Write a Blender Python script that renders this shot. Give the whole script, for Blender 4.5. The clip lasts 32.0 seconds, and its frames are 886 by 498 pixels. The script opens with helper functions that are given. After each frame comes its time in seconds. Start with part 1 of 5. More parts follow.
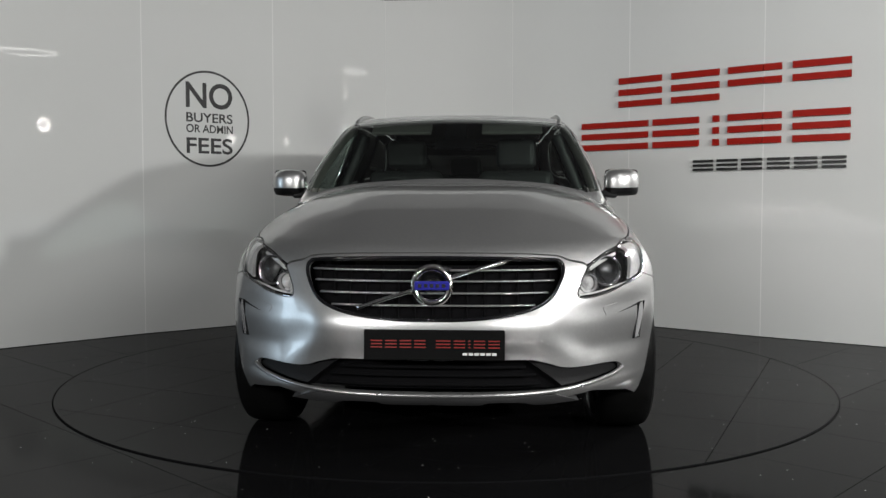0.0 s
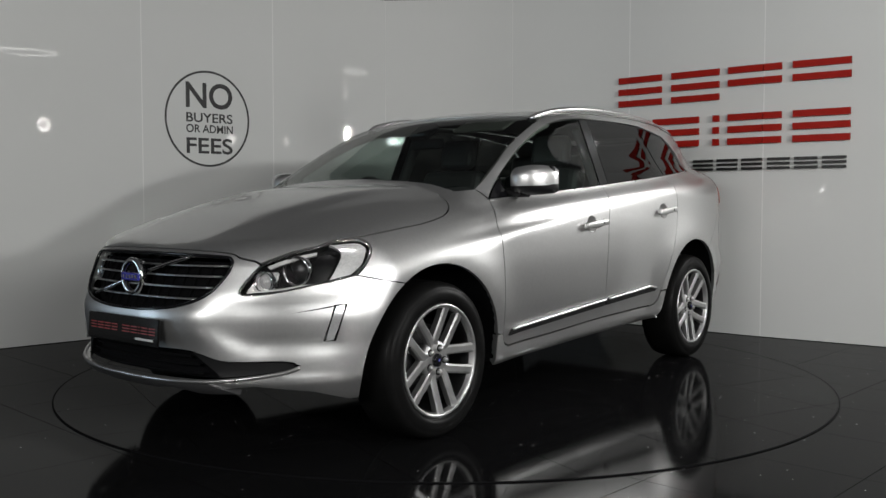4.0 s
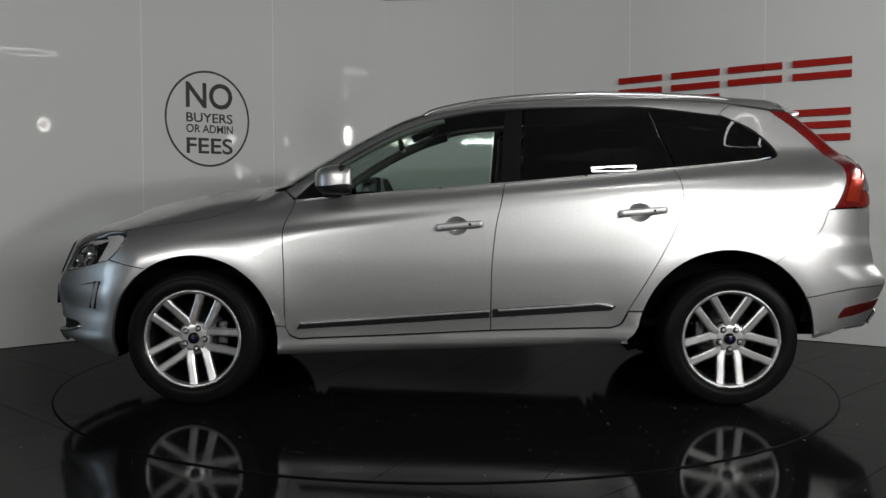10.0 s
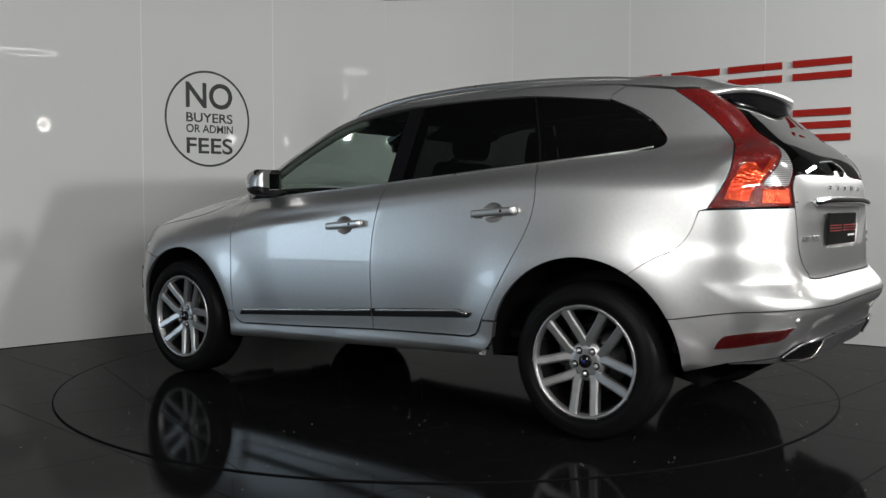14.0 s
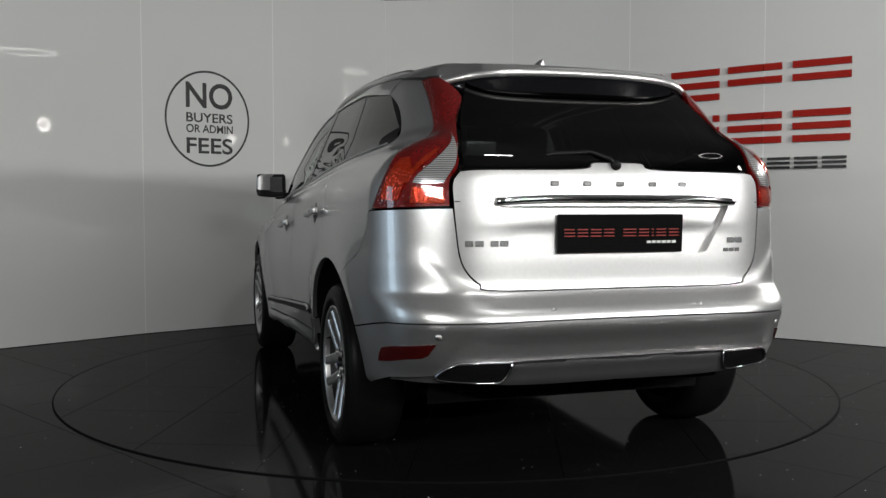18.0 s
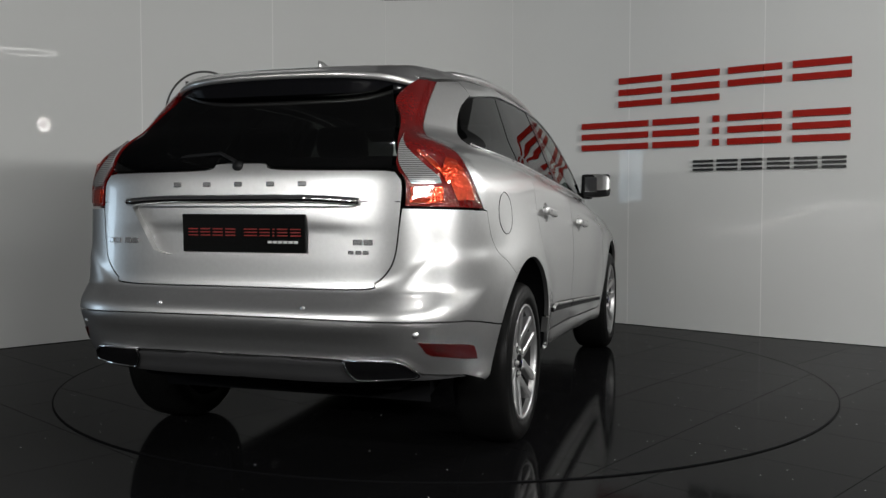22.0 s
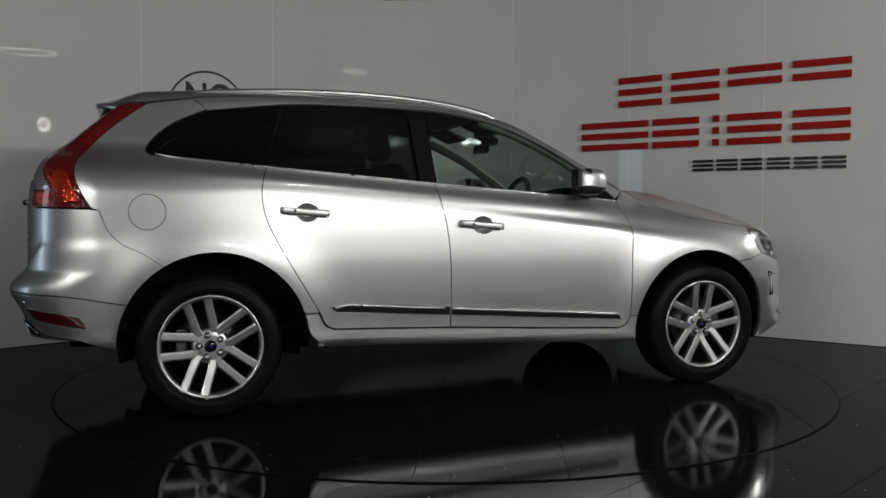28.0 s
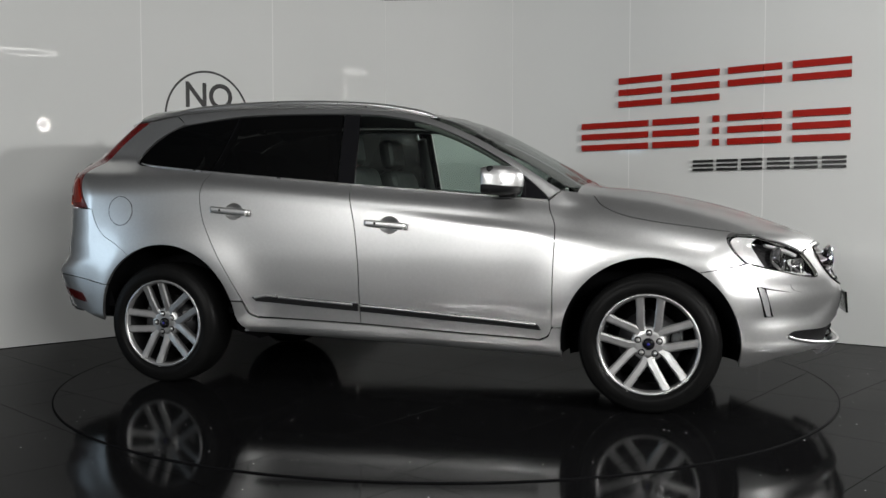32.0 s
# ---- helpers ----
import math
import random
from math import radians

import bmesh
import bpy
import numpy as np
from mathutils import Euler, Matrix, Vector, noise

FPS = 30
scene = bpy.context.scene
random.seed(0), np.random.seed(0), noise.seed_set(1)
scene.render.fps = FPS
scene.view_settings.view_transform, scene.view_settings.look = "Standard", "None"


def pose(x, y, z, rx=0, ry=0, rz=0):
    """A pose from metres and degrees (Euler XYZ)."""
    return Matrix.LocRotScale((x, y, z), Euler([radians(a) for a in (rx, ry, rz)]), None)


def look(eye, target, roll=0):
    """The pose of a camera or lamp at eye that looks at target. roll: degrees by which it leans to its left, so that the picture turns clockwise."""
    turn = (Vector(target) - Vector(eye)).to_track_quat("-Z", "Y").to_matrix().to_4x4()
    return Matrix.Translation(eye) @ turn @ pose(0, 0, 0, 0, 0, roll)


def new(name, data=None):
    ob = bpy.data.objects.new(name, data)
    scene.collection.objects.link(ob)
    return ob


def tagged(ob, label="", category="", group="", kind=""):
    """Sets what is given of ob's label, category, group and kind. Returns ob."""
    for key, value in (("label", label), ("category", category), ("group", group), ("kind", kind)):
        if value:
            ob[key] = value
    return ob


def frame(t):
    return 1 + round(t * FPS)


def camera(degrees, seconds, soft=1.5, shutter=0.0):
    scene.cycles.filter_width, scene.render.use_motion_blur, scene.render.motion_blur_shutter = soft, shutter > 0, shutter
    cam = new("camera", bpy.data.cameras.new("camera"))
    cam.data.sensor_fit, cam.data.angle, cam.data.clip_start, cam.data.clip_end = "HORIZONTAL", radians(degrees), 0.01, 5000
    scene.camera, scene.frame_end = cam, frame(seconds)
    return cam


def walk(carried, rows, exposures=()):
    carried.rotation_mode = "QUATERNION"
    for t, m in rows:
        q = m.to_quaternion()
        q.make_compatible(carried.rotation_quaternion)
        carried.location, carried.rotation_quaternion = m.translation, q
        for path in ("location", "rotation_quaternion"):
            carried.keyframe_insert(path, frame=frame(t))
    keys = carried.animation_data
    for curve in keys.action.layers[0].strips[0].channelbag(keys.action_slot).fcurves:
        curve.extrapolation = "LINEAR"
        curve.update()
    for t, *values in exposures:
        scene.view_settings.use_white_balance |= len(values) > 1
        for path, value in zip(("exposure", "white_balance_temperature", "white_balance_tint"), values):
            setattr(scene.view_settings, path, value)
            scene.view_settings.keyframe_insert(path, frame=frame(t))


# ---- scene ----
from mathutils.geometry import delaunay_2d_cdt
cam = camera(52.75, 32.0, soft=1.5)
EYE = pose(0.0, -5.573, 1.036, 87.254, 0.0, 0.169)
walk(cam, [(0.0, EYE), (32.0, EYE)],
     exposures=[(0, 0.54), (1, 0.48), (2, 0.48), (3, 0.24), (6, 0.12), (7, -0.16), (8, -0.33), (9, -0.21), (10, -0.08), (12, 0.17),
                (13, 0.34), (14, 0.40), (15.5, 0.47), (17, 0.60), (18, 0.27), (19, 0.12), (20, 0.36), (21, 0.36), (22, 0.12), (23, 0.00),
                (25, -0.08), (26.5, -0.30), (28, -0.50), (29, -0.28), (30, 0.02), (31, 0.42), (32, 0.52)])

# The turntable turns clockwise (seen from above): seconds and heading of the car in degrees.
TURN = [(0, -93.3), (1, -102.5), (2, -111.4), (3, -120.05), (4, -128.7), (5, -137.3), (6, -146.0), (7, -154.7),
        (8, -163.35), (9, -172.1), (10, -180.8), (11, -189.8), (12, -198.8), (13, -207.65), (14, -216.55), (15, -225.3),
        (16, -234.0), (17, -243.1), (18, -252.05), (19, -261.0), (20, -269.93), (21, -278.8), (22, -287.6), (23, -296.6),
        (24, -305.45), (25, -314.4), (26, -323.4), (27, -332.45), (28, -341.5), (29, -350.4), (30, -359.1), (31, -367.9),
        (32, -376.3)]
CAR_X, CAR_Y = -0.094, 0.077
TABLE_R = 2.266

# ---- light ----
world = bpy.data.worlds.new("showroom_air")
scene.world = world
world.use_nodes = True
world.node_tree.nodes["Background"].inputs[0].default_value = (0.05, 0.055, 0.06, 1)
world.node_tree.nodes["Background"].inputs[1].default_value = 0.3


def area(name, eye, target, sx, sy, watts, colour=(1, 1, 1)):
    d = bpy.data.lights.new(name, "AREA")
    d.shape, d.size, d.size_y, d.energy, d.color = ("ELLIPSE" if sx < 0.5 else "RECTANGLE"), sx, sy, watts, colour
    ob = new(name, d)
    ob.matrix_world = look(eye, target)
    return ob


# a twin-tube fitting under the roof, bare tubes far behind the camera, a low round fitting and an added fill light (the
# 140 W one) beside the display, and daylight through the open door in the west wall
WARM = (1.0, 0.995, 0.975)
for tx, ty, tz, gx, gy, gz, long, wide, watts, tint in (
        (1.75, -4.35, 5.0, 0.6, 0.0, 0.9, 0.9, 0.10, 26, WARM),
        (-3.7, -8.0, 2.5, 0, 1, 0.9, 3.2, 0.12, 150, WARM), (3.5, -8.0, 2.5, 0, 1, 0.9, 3.2, 0.12, 185, WARM),
        (5.85, -5.05, 2.52, 0, 0.4, 0.9, 0.30, 0.36, 165, WARM), (6.2, 1.4, 2.7, 0, 0, 0.9, 1.5, 0.14, 140, WARM),
        (-8.98, -2.2, 1.2, 0, -2.0, 1.2, 1.45, 2.3, 34, (0.66, 0.84, 1.0))):
    area("lamp_or_fill_light" if tx > -8 else "door_daylight", (tx, ty, tz), (gx, gy, gz), long, wide, watts, tint)
scene.view_settings.exposure = 0.0


# ---- materials ----
def mat(name, colour, rough=0.5, metal=0.0, coat=0.0, bump=0.0, scale=40.0, vary=0.08, spec=0.5, coat_rough=0.03, rvary=0.1):
    m = bpy.data.materials.new(name)
    m.use_nodes = True
    nt = m.node_tree
    b = nt.nodes["Principled BSDF"]
    b.inputs["Base Color"].default_value = (*colour, 1)
    b.inputs["Roughness"].default_value = rough
    b.inputs["Metallic"].default_value = metal
    b.inputs["Coat Weight"].default_value = coat
    b.inputs["Coat Roughness"].default_value = coat_rough
    b.inputs["Specular IOR Level"].default_value = spec
    tc = nt.nodes.new("ShaderNodeTexCoord")
    n1 = nt.nodes.new("ShaderNodeTexNoise")
    n1.inputs["Scale"].default_value = scale
    n1.inputs["Detail"].default_value = 6
    n2 = nt.nodes.new("ShaderNodeTexNoise")
    n2.inputs["Scale"].default_value = scale * 0.08
    n2.inputs["Detail"].default_value = 3
    nt.links.new(tc.outputs["Object"], n1.inputs["Vector"])
    nt.links.new(tc.outputs["Object"], n2.inputs["Vector"])
    mix = nt.nodes.new("ShaderNodeMath")
    mix.operation = "ADD"
    nt.links.new(n1.outputs["Fac"], mix.inputs[0])
    nt.links.new(n2.outputs["Fac"], mix.inputs[1])
    ramp = nt.nodes.new("ShaderNodeMapRange")
    ramp.inputs["From Min"].default_value, ramp.inputs["From Max"].default_value = 0.6, 1.4
    ramp.inputs["To Min"].default_value, ramp.inputs["To Max"].default_value = 1 - vary, 1 + vary
    nt.links.new(mix.outputs[0], ramp.inputs["Value"])
    mul = nt.nodes.new("ShaderNodeVectorMath")
    mul.operation = "SCALE"
    mul.inputs[0].default_value = colour
    nt.links.new(ramp.outputs[0], mul.inputs["Scale"])
    nt.links.new(mul.outputs[0], b.inputs["Base Color"])
    if rvary:
        rr = nt.nodes.new("ShaderNodeMapRange")
        rr.inputs["From Min"].default_value, rr.inputs["From Max"].default_value = 0.3, 0.7
        rr.inputs["To Min"].default_value = rough * (1 - rvary)
        rr.inputs["To Max"].default_value = rough * (1 + rvary)
        nt.links.new(n2.outputs["Fac"], rr.inputs["Value"])
        nt.links.new(rr.outputs[0], b.inputs["Roughness"])
    if bump:
        bp = nt.nodes.new("ShaderNodeBump")
        bp.inputs["Strength"].default_value = bump
        bp.inputs["Distance"].default_value = 0.002
        nt.links.new(n1.outputs["Fac"], bp.inputs["Height"])
        nt.links.new(bp.outputs[0], b.inputs["Normal"])
    return m


def glass_mat(name, tint, clear):
    """Tinted car glass: a sharp clear reflection over a dark tint; clear is the share of light let through."""
    m = bpy.data.materials.new(name)
    m.use_nodes = True
    nt = m.node_tree
    nt.nodes.clear()
    out = nt.nodes.new("ShaderNodeOutputMaterial")
    tr = nt.nodes.new("ShaderNodeBsdfTransparent")
    tr.inputs[0].default_value = tuple(c * clear for c in tint) + (1,)
    gl = nt.nodes.new("ShaderNodeBsdfGlossy")
    gl.inputs["Roughness"].default_value = 0.01
    lw = nt.nodes.new("ShaderNodeLayerWeight")
    lw.inputs["Blend"].default_value = 0.5
    pw = nt.nodes.new("ShaderNodeMath")
    pw.operation = "POWER"
    pw.inputs[1].default_value = 5.0
    nt.links.new(lw.outputs["Facing"], pw.inputs[0])
    fr = nt.nodes.new("ShaderNodeMapRange")
    fr.inputs["To Min"].default_value, fr.inputs["To Max"].default_value = 0.06, 1.0
    nt.links.new(pw.outputs[0], fr.inputs["Value"])
    mx = nt.nodes.new("ShaderNodeMixShader")
    nt.links.new(fr.outputs[0], mx.inputs[0])
    nt.links.new(tr.outputs[0], mx.inputs[1])
    nt.links.new(gl.outputs[0], mx.inputs[2])
    nt.links.new(mx.outputs[0], out.inputs[0])
    return m


def glow_mat(name, colour, strength):
    m = bpy.data.materials.new(name)
    m.use_nodes = True
    b = m.node_tree.nodes["Principled BSDF"]
    b.inputs["Base Color"].default_value = (*colour, 1)
    b.inputs["Emission Color"].default_value = (*colour, 1)
    b.inputs["Emission Strength"].default_value = strength
    return m


PAINT = mat("silver_paint", (0.60, 0.60, 0.598), 0.375, 0.93, coat=1.0, scale=900, vary=0.06, rvary=0.04, coat_rough=0.012)
MIRROR = mat("mirror_silver", (0.8, 0.8, 0.8), 0.02, 1.0, scale=10, vary=0.01)
DARK = mat("black_plastic", (0.007, 0.007, 0.0075), 0.5, bump=0.2, scale=600, spec=0.2)
GLOSS_BLACK = mat("gloss_black_trim", (0.006, 0.006, 0.007), 0.12, scale=30, spec=0.35)
SHELL = mat("inner_black_steel", (0.004, 0.004, 0.0045), 0.8, scale=20, spec=0.05)
CHROME = mat("chrome", (0.72, 0.72, 0.73), 0.07, 1.0, scale=60, vary=0.03)
SATIN = mat("satin_silver_plastic", (0.55, 0.55, 0.55), 0.3, 0.9, scale=300, vary=0.03)
RUBBER = mat("tyre_rubber", (0.006, 0.006, 0.006), 0.38, bump=0.2, scale=250, vary=0.2, spec=0.06)
ALLOY = mat("alloy_silver", (0.50, 0.50, 0.50), 0.36, 0.9, coat=0.6, scale=400, vary=0.05)
BRAKE = mat("brake_steel", (0.10, 0.10, 0.103), 0.42, 1.0, scale=80, vary=0.2)
GLASS_FRONT = glass_mat("clear_green_glass", (0.82, 0.93, 0.88), 0.84)
GLASS_SCREEN = glass_mat("shaded_windscreen_glass", (0.84, 0.93, 0.88), 0.55)
GLASS_REAR = glass_mat("dark_privacy_glass", (0.5, 0.52, 0.5), 0.07)
LENS = glass_mat("clear_lamp_lens", (1.0, 1.0, 1.0), 0.96)
RED_LENS = mat("red_lamp_lens", (0.12, 0.003, 0.0025), 0.12, coat=1.0, scale=60, vary=0.5)
# brighter orange-red: light thrown back by the lamp's reflectors is put into the colour
CELL_LENS = mat("lit_red_lamp_cell", (0.62, 0.045, 0.012), 0.16, 0.7, coat=1.0, scale=90, vary=0.6)
CLEAR_LENS = mat("ribbed_clear_lamp_lens", (0.74, 0.74, 0.74), 0.15, 0.3, coat=1.0, scale=140, vary=0.3)
REFLEX = mat("dark_red_reflector", (0.045, 0.003, 0.003), 0.15, coat=0.6, scale=120, vary=0.5)
RIBBED = mat("ribbed_clear_tail_lens", (0.5, 0.5, 0.5), 0.15, 0.5, coat=1.0, scale=140, vary=0.2)
# fine level ribs behind the clear lens
rib_nt = RIBBED.node_tree
rib_tc = rib_nt.nodes.new("ShaderNodeTexCoord")
rib = rib_nt.nodes.new("ShaderNodeTexWave")
rib.bands_direction = "Z"
rib.inputs["Scale"].default_value = 40
rib.inputs["Distortion"].default_value = 0.6
rib_ramp = rib_nt.nodes.new("ShaderNodeValToRGB")
rib_ramp.color_ramp.elements[0].color = (0.12, 0.12, 0.12, 1)
rib_ramp.color_ramp.elements[1].color = (0.55, 0.55, 0.55, 1)
rib_nt.links.new(rib_tc.outputs["Object"], rib.inputs["Vector"])
rib_nt.links.new(rib.outputs["Color"], rib_ramp.inputs[0])
rib_nt.links.new(rib_ramp.outputs[0], rib_nt.nodes["Principled BSDF"].inputs["Base Color"])
# moulded facets behind the red lenses
for lens in (RED_LENS, CELL_LENS, REFLEX):
    facets = lens.node_tree.nodes.new("ShaderNodeTexVoronoi")
    facets.inputs["Scale"].default_value = 85
    lens_tc = lens.node_tree.nodes.new("ShaderNodeTexCoord")
    lens_bump = lens.node_tree.nodes.new("ShaderNodeBump")
    lens_bump.inputs["Strength"].default_value = 0.55
    lens_bump.inputs["Distance"].default_value = 0.004
    lens.node_tree.links.new(lens_tc.outputs["Object"], facets.inputs["Vector"])
    lens.node_tree.links.new(facets.outputs["Distance"], lens_bump.inputs["Height"])
    lens.node_tree.links.new(lens_bump.outputs[0], lens.node_tree.nodes["Principled BSDF"].inputs["Normal"])
DRL_LENS = mat("frosted_running_lamp_lens", (0.62, 0.62, 0.63), 0.2, 0.6, coat=1.0, scale=140, vary=0.3)
VALANCE = mat("grey_valance_plastic", (0.13, 0.13, 0.133), 0.38, 0.7, scale=300, vary=0.05)
LETTER = mat("grey_chrome_letters", (0.42, 0.42, 0.425), 0.22, 0.8, scale=80)
DUST = mat("pale_dust", (0.5, 0.5, 0.5), 0.9, scale=60)
WALL = mat("gloss_white_panel", (0.62, 0.628, 0.618), 0.025, scale=2.2, vary=0.012, rvary=0.3, spec=0.35)
SEAM = mat("white_joint_strip", (0.72, 0.72, 0.71), 0.35, scale=10, vary=0.03)
TILE = mat("black_polished_tile", (0.006, 0.006, 0.0063), 0.08, scale=5, vary=0.4, rvary=0.4, spec=0.4)
# fine dust lies on the tiles: part of the polish is dulled
dust = TILE.node_tree.nodes.new("ShaderNodeBsdfDiffuse")
dust.inputs[0].default_value = (0.006, 0.006, 0.0064, 1)
dull = TILE.node_tree.nodes.new("ShaderNodeMixShader")
dull.inputs[0].default_value = 0.36
TILE.node_tree.links.new(dust.outputs[0], dull.inputs[1])
TILE.node_tree.links.new(TILE.node_tree.nodes["Principled BSDF"].outputs[0], dull.inputs[2])
TILE.node_tree.links.new(dull.outputs[0], TILE.node_tree.nodes["Material Output"].inputs[0])
LAMP_INNER = mat("dark_lamp_housing", (0.007, 0.007, 0.0075), 0.22, 0.1, scale=80, vary=0.2)
GROUT = mat("dark_grout", (0.11, 0.11, 0.112), 0.85, scale=60)
RED_SIGN = mat("red_sign_acrylic", (0.30, 0.012, 0.007), 0.5, scale=30, vary=0.06, spec=0.12)
BLACK_SIGN = mat("black_sign_acrylic", (0.012, 0.012, 0.012), 0.4, scale=30)
VINYL = mat("black_vinyl", (0.013, 0.013, 0.013), 0.5, scale=30)
CEIL = mat("dark_ceiling_paint", (0.10, 0.10, 0.103), 0.8, scale=8)
FAR_WALL = mat("showroom_grey_wall", (0.22, 0.22, 0.22), 0.6, scale=3)
LAMP_GLOW = glow_mat("white_lamp_glow", (1.0, 0.98, 0.94), 26)
SOFT_GLOW = glow_mat("soft_lamp_glow", (1.0, 0.98, 0.94), 7)
SEAT = mat("black_leather", (0.04, 0.04, 0.041), 0.45, bump=0.3, scale=200)
TAN = mat("beige_headlining", (0.15, 0.146, 0.135), 0.8, bump=0.2, scale=300)
PLATE = mat("black_plate_acrylic", (0.006, 0.006, 0.006), 0.08, scale=20)
RED_INK = mat("red_print", (0.20, 0.010, 0.007), 0.4, scale=30)
WHITE_INK = mat("white_print", (0.6, 0.6, 0.6), 0.4, scale=30)
BLUE = mat("blue_enamel", (0.02, 0.02, 0.22), 0.2, coat=1.0, scale=40)


# ---- mesh helpers ----
def part(name, bm, material, parent, label=""):
    me = bpy.data.meshes.new(name)
    bm.to_mesh(me)
    bm.free()
    ob = new(name, me)
    me.materials.append(material)
    ob.parent = parent
    if label:
        ob["label"] = label
    return ob


def raw(name, verts, faces, material, parent=None, smooth=False, label=""):
    me = bpy.data.meshes.new(name)
    me.from_pydata([tuple(map(float, v)) for v in verts], [], faces)
    me.materials.append(material)
    if smooth:
        me.polygons.foreach_set("use_smooth", [True] * len(me.polygons))
    me.update()
    ob = new(name, me)
    ob.parent = parent
    if label:
        ob["label"] = label
    return ob


def box_bm(sx, sy, sz, m=None, bevel=0.0, segs=2, bm=None):
    bm = bm or bmesh.new()
    made = bmesh.ops.create_cube(bm, size=1.0)["verts"]
    bmesh.ops.scale(bm, vec=(sx, sy, sz), verts=made)
    if bevel:
        edges = list({e for v in made for e in v.link_edges})
        made = list({v for f in bmesh.ops.bevel(bm, geom=edges, offset=bevel, segments=segs, profile=0.5, affect="EDGES")["faces"] for v in f.verts} | {v for v in made if v.is_valid})
    if m is not None:
        bmesh.ops.transform(bm, matrix=m, verts=made)
    return bm


def lathe(profile, n=64, axis="y", bm=None):
    """A closed ring of (radius, along) points turned about an axis."""
    bm = bm or bmesh.new()
    rings = []
    for r, a in profile:
        ring = []
        for i in range(n):
            t = 2 * math.pi * i / n
            c, s = r * math.cos(t), r * math.sin(t)
            ring.append(bm.verts.new((c, a, s) if axis == "y" else ((a, c, s) if axis == "x" else (c, s, a))))
        rings.append(ring)
    for p, q in zip(rings, rings[1:]):
        for i in range(n):
            j = (i + 1) % n
            bm.faces.new((p[i], p[j], q[j], q[i]))
    for f in bm.faces:
        f.smooth = True
    return bm


def bend(c, power):
    return math.copysign(abs(c) ** power, c)


def tube(pts, r, n=8, closed=False, flat=1.0, power=1.0):
    """A round bar along a line of points."""
    P = [Vector(p) for p in pts]
    bm = bmesh.new()
    rings = []
    k = len(P)
    for i, p in enumerate(P):
        a = P[(i - 1) % k] if closed or i > 0 else P[i]
        b = P[(i + 1) % k] if closed or i < k - 1 else P[i]
        d = (b - a).normalized()
        u = d.cross(Vector((0, 0, 1)))
        if u.length < 0.05:
            u = d.cross(Vector((1, 0, 0)))
        u.normalize()
        v = u.cross(d).normalized()
        rings.append([bm.verts.new(p + r * (bend(math.cos(2 * math.pi * j / n), power) * u + flat * bend(math.sin(2 * math.pi * j / n), power) * v)) for j in range(n)])
    pairs = list(zip(rings, rings[1:])) + ([(rings[-1], rings[0])] if closed else [])
    for p, q in pairs:
        for j in range(n):
            bm.faces.new((p[j], p[(j + 1) % n], q[(j + 1) % n], q[j]))
    if not closed:
        bm.faces.new(rings[0][::-1])
        bm.faces.new(rings[-1])
    bmesh.ops.recalc_face_normals(bm, faces=bm.faces)
    for f in bm.faces:
        f.smooth = True
    return bm


def prism(outline, m, depth):
    """A flat plate: a closed (u, v) outline in the plane of m, raised by depth along its z."""
    bm = bmesh.new()
    a = [bm.verts.new(m @ Vector((u, v, 0))) for u, v in outline]
    b = [bm.verts.new(m @ Vector((u, v, depth))) for u, v in outline]
    bm.faces.new(a[::-1])
    bm.faces.new(b)
    n = len(a)
    for i in range(n):
        j = (i + 1) % n
        bm.faces.new((a[i], a[j], b[j], b[i]))
    bmesh.ops.recalc_face_normals(bm, faces=bm.faces)
    return bm


def spline(pts, per=6):
    """A smooth open line through points (Catmull-Rom)."""
    P = np.array(pts, float)
    if len(P) < 3:
        return P
    Q = np.vstack([2 * P[0] - P[1], P, 2 * P[-1] - P[-2]])
    out = []
    for i in range(1, len(Q) - 2):
        for t in np.linspace(0, 1, per, endpoint=False):
            p0, p1, p2, p3 = Q[i - 1], Q[i], Q[i + 1], Q[i + 2]
            out.append(0.5 * (2 * p1 + (p2 - p0) * t + (2 * p0 - 5 * p1 + 4 * p2 - p3) * t * t + (3 * p1 - p0 - 3 * p2 + p3) * t ** 3))
    out.append(P[-1])
    return np.array(out)


def outline(*segments):
    """A closed outline of smooth lines that meet in corners."""
    out = []
    for s in segments:
        for p in spline(s):
            if not out or np.hypot(*(np.array(p) - out[-1])) > 1e-4:
                out.append(np.array(p, float))
    if np.hypot(*(out[0] - out[-1])) < 1e-4:
        out.pop()
    return np.array(out)


def arc(cx, cz, r, a0, a1, n=24):
    t = np.radians(np.linspace(a0, a1, n))
    return np.stack([cx + r * np.cos(t), cz + r * np.sin(t)], -1)


def resample(P, step):
    out = []
    n = len(P)
    for i in range(n):
        a, b = P[i], P[(i + 1) % n]
        k = max(1, int(math.ceil(np.hypot(*(b - a)) / step)))
        for j in range(k):
            out.append(a + (b - a) * j / k)
    return np.array(out)


def inside(P, Q):
    """Which of the points Q lie inside the closed outline P."""
    x, y = Q[:, 0], Q[:, 1]
    res = np.zeros(len(Q), bool)
    for (x0, y0), (x1, y1) in zip(P, np.roll(P, -1, 0)):
        if y0 == y1:
            continue
        c = ((y0 > y) != (y1 > y)) & (x < (x1 - x0) * (y - y0) / (y1 - y0) + x0)
        res ^= c
    return res


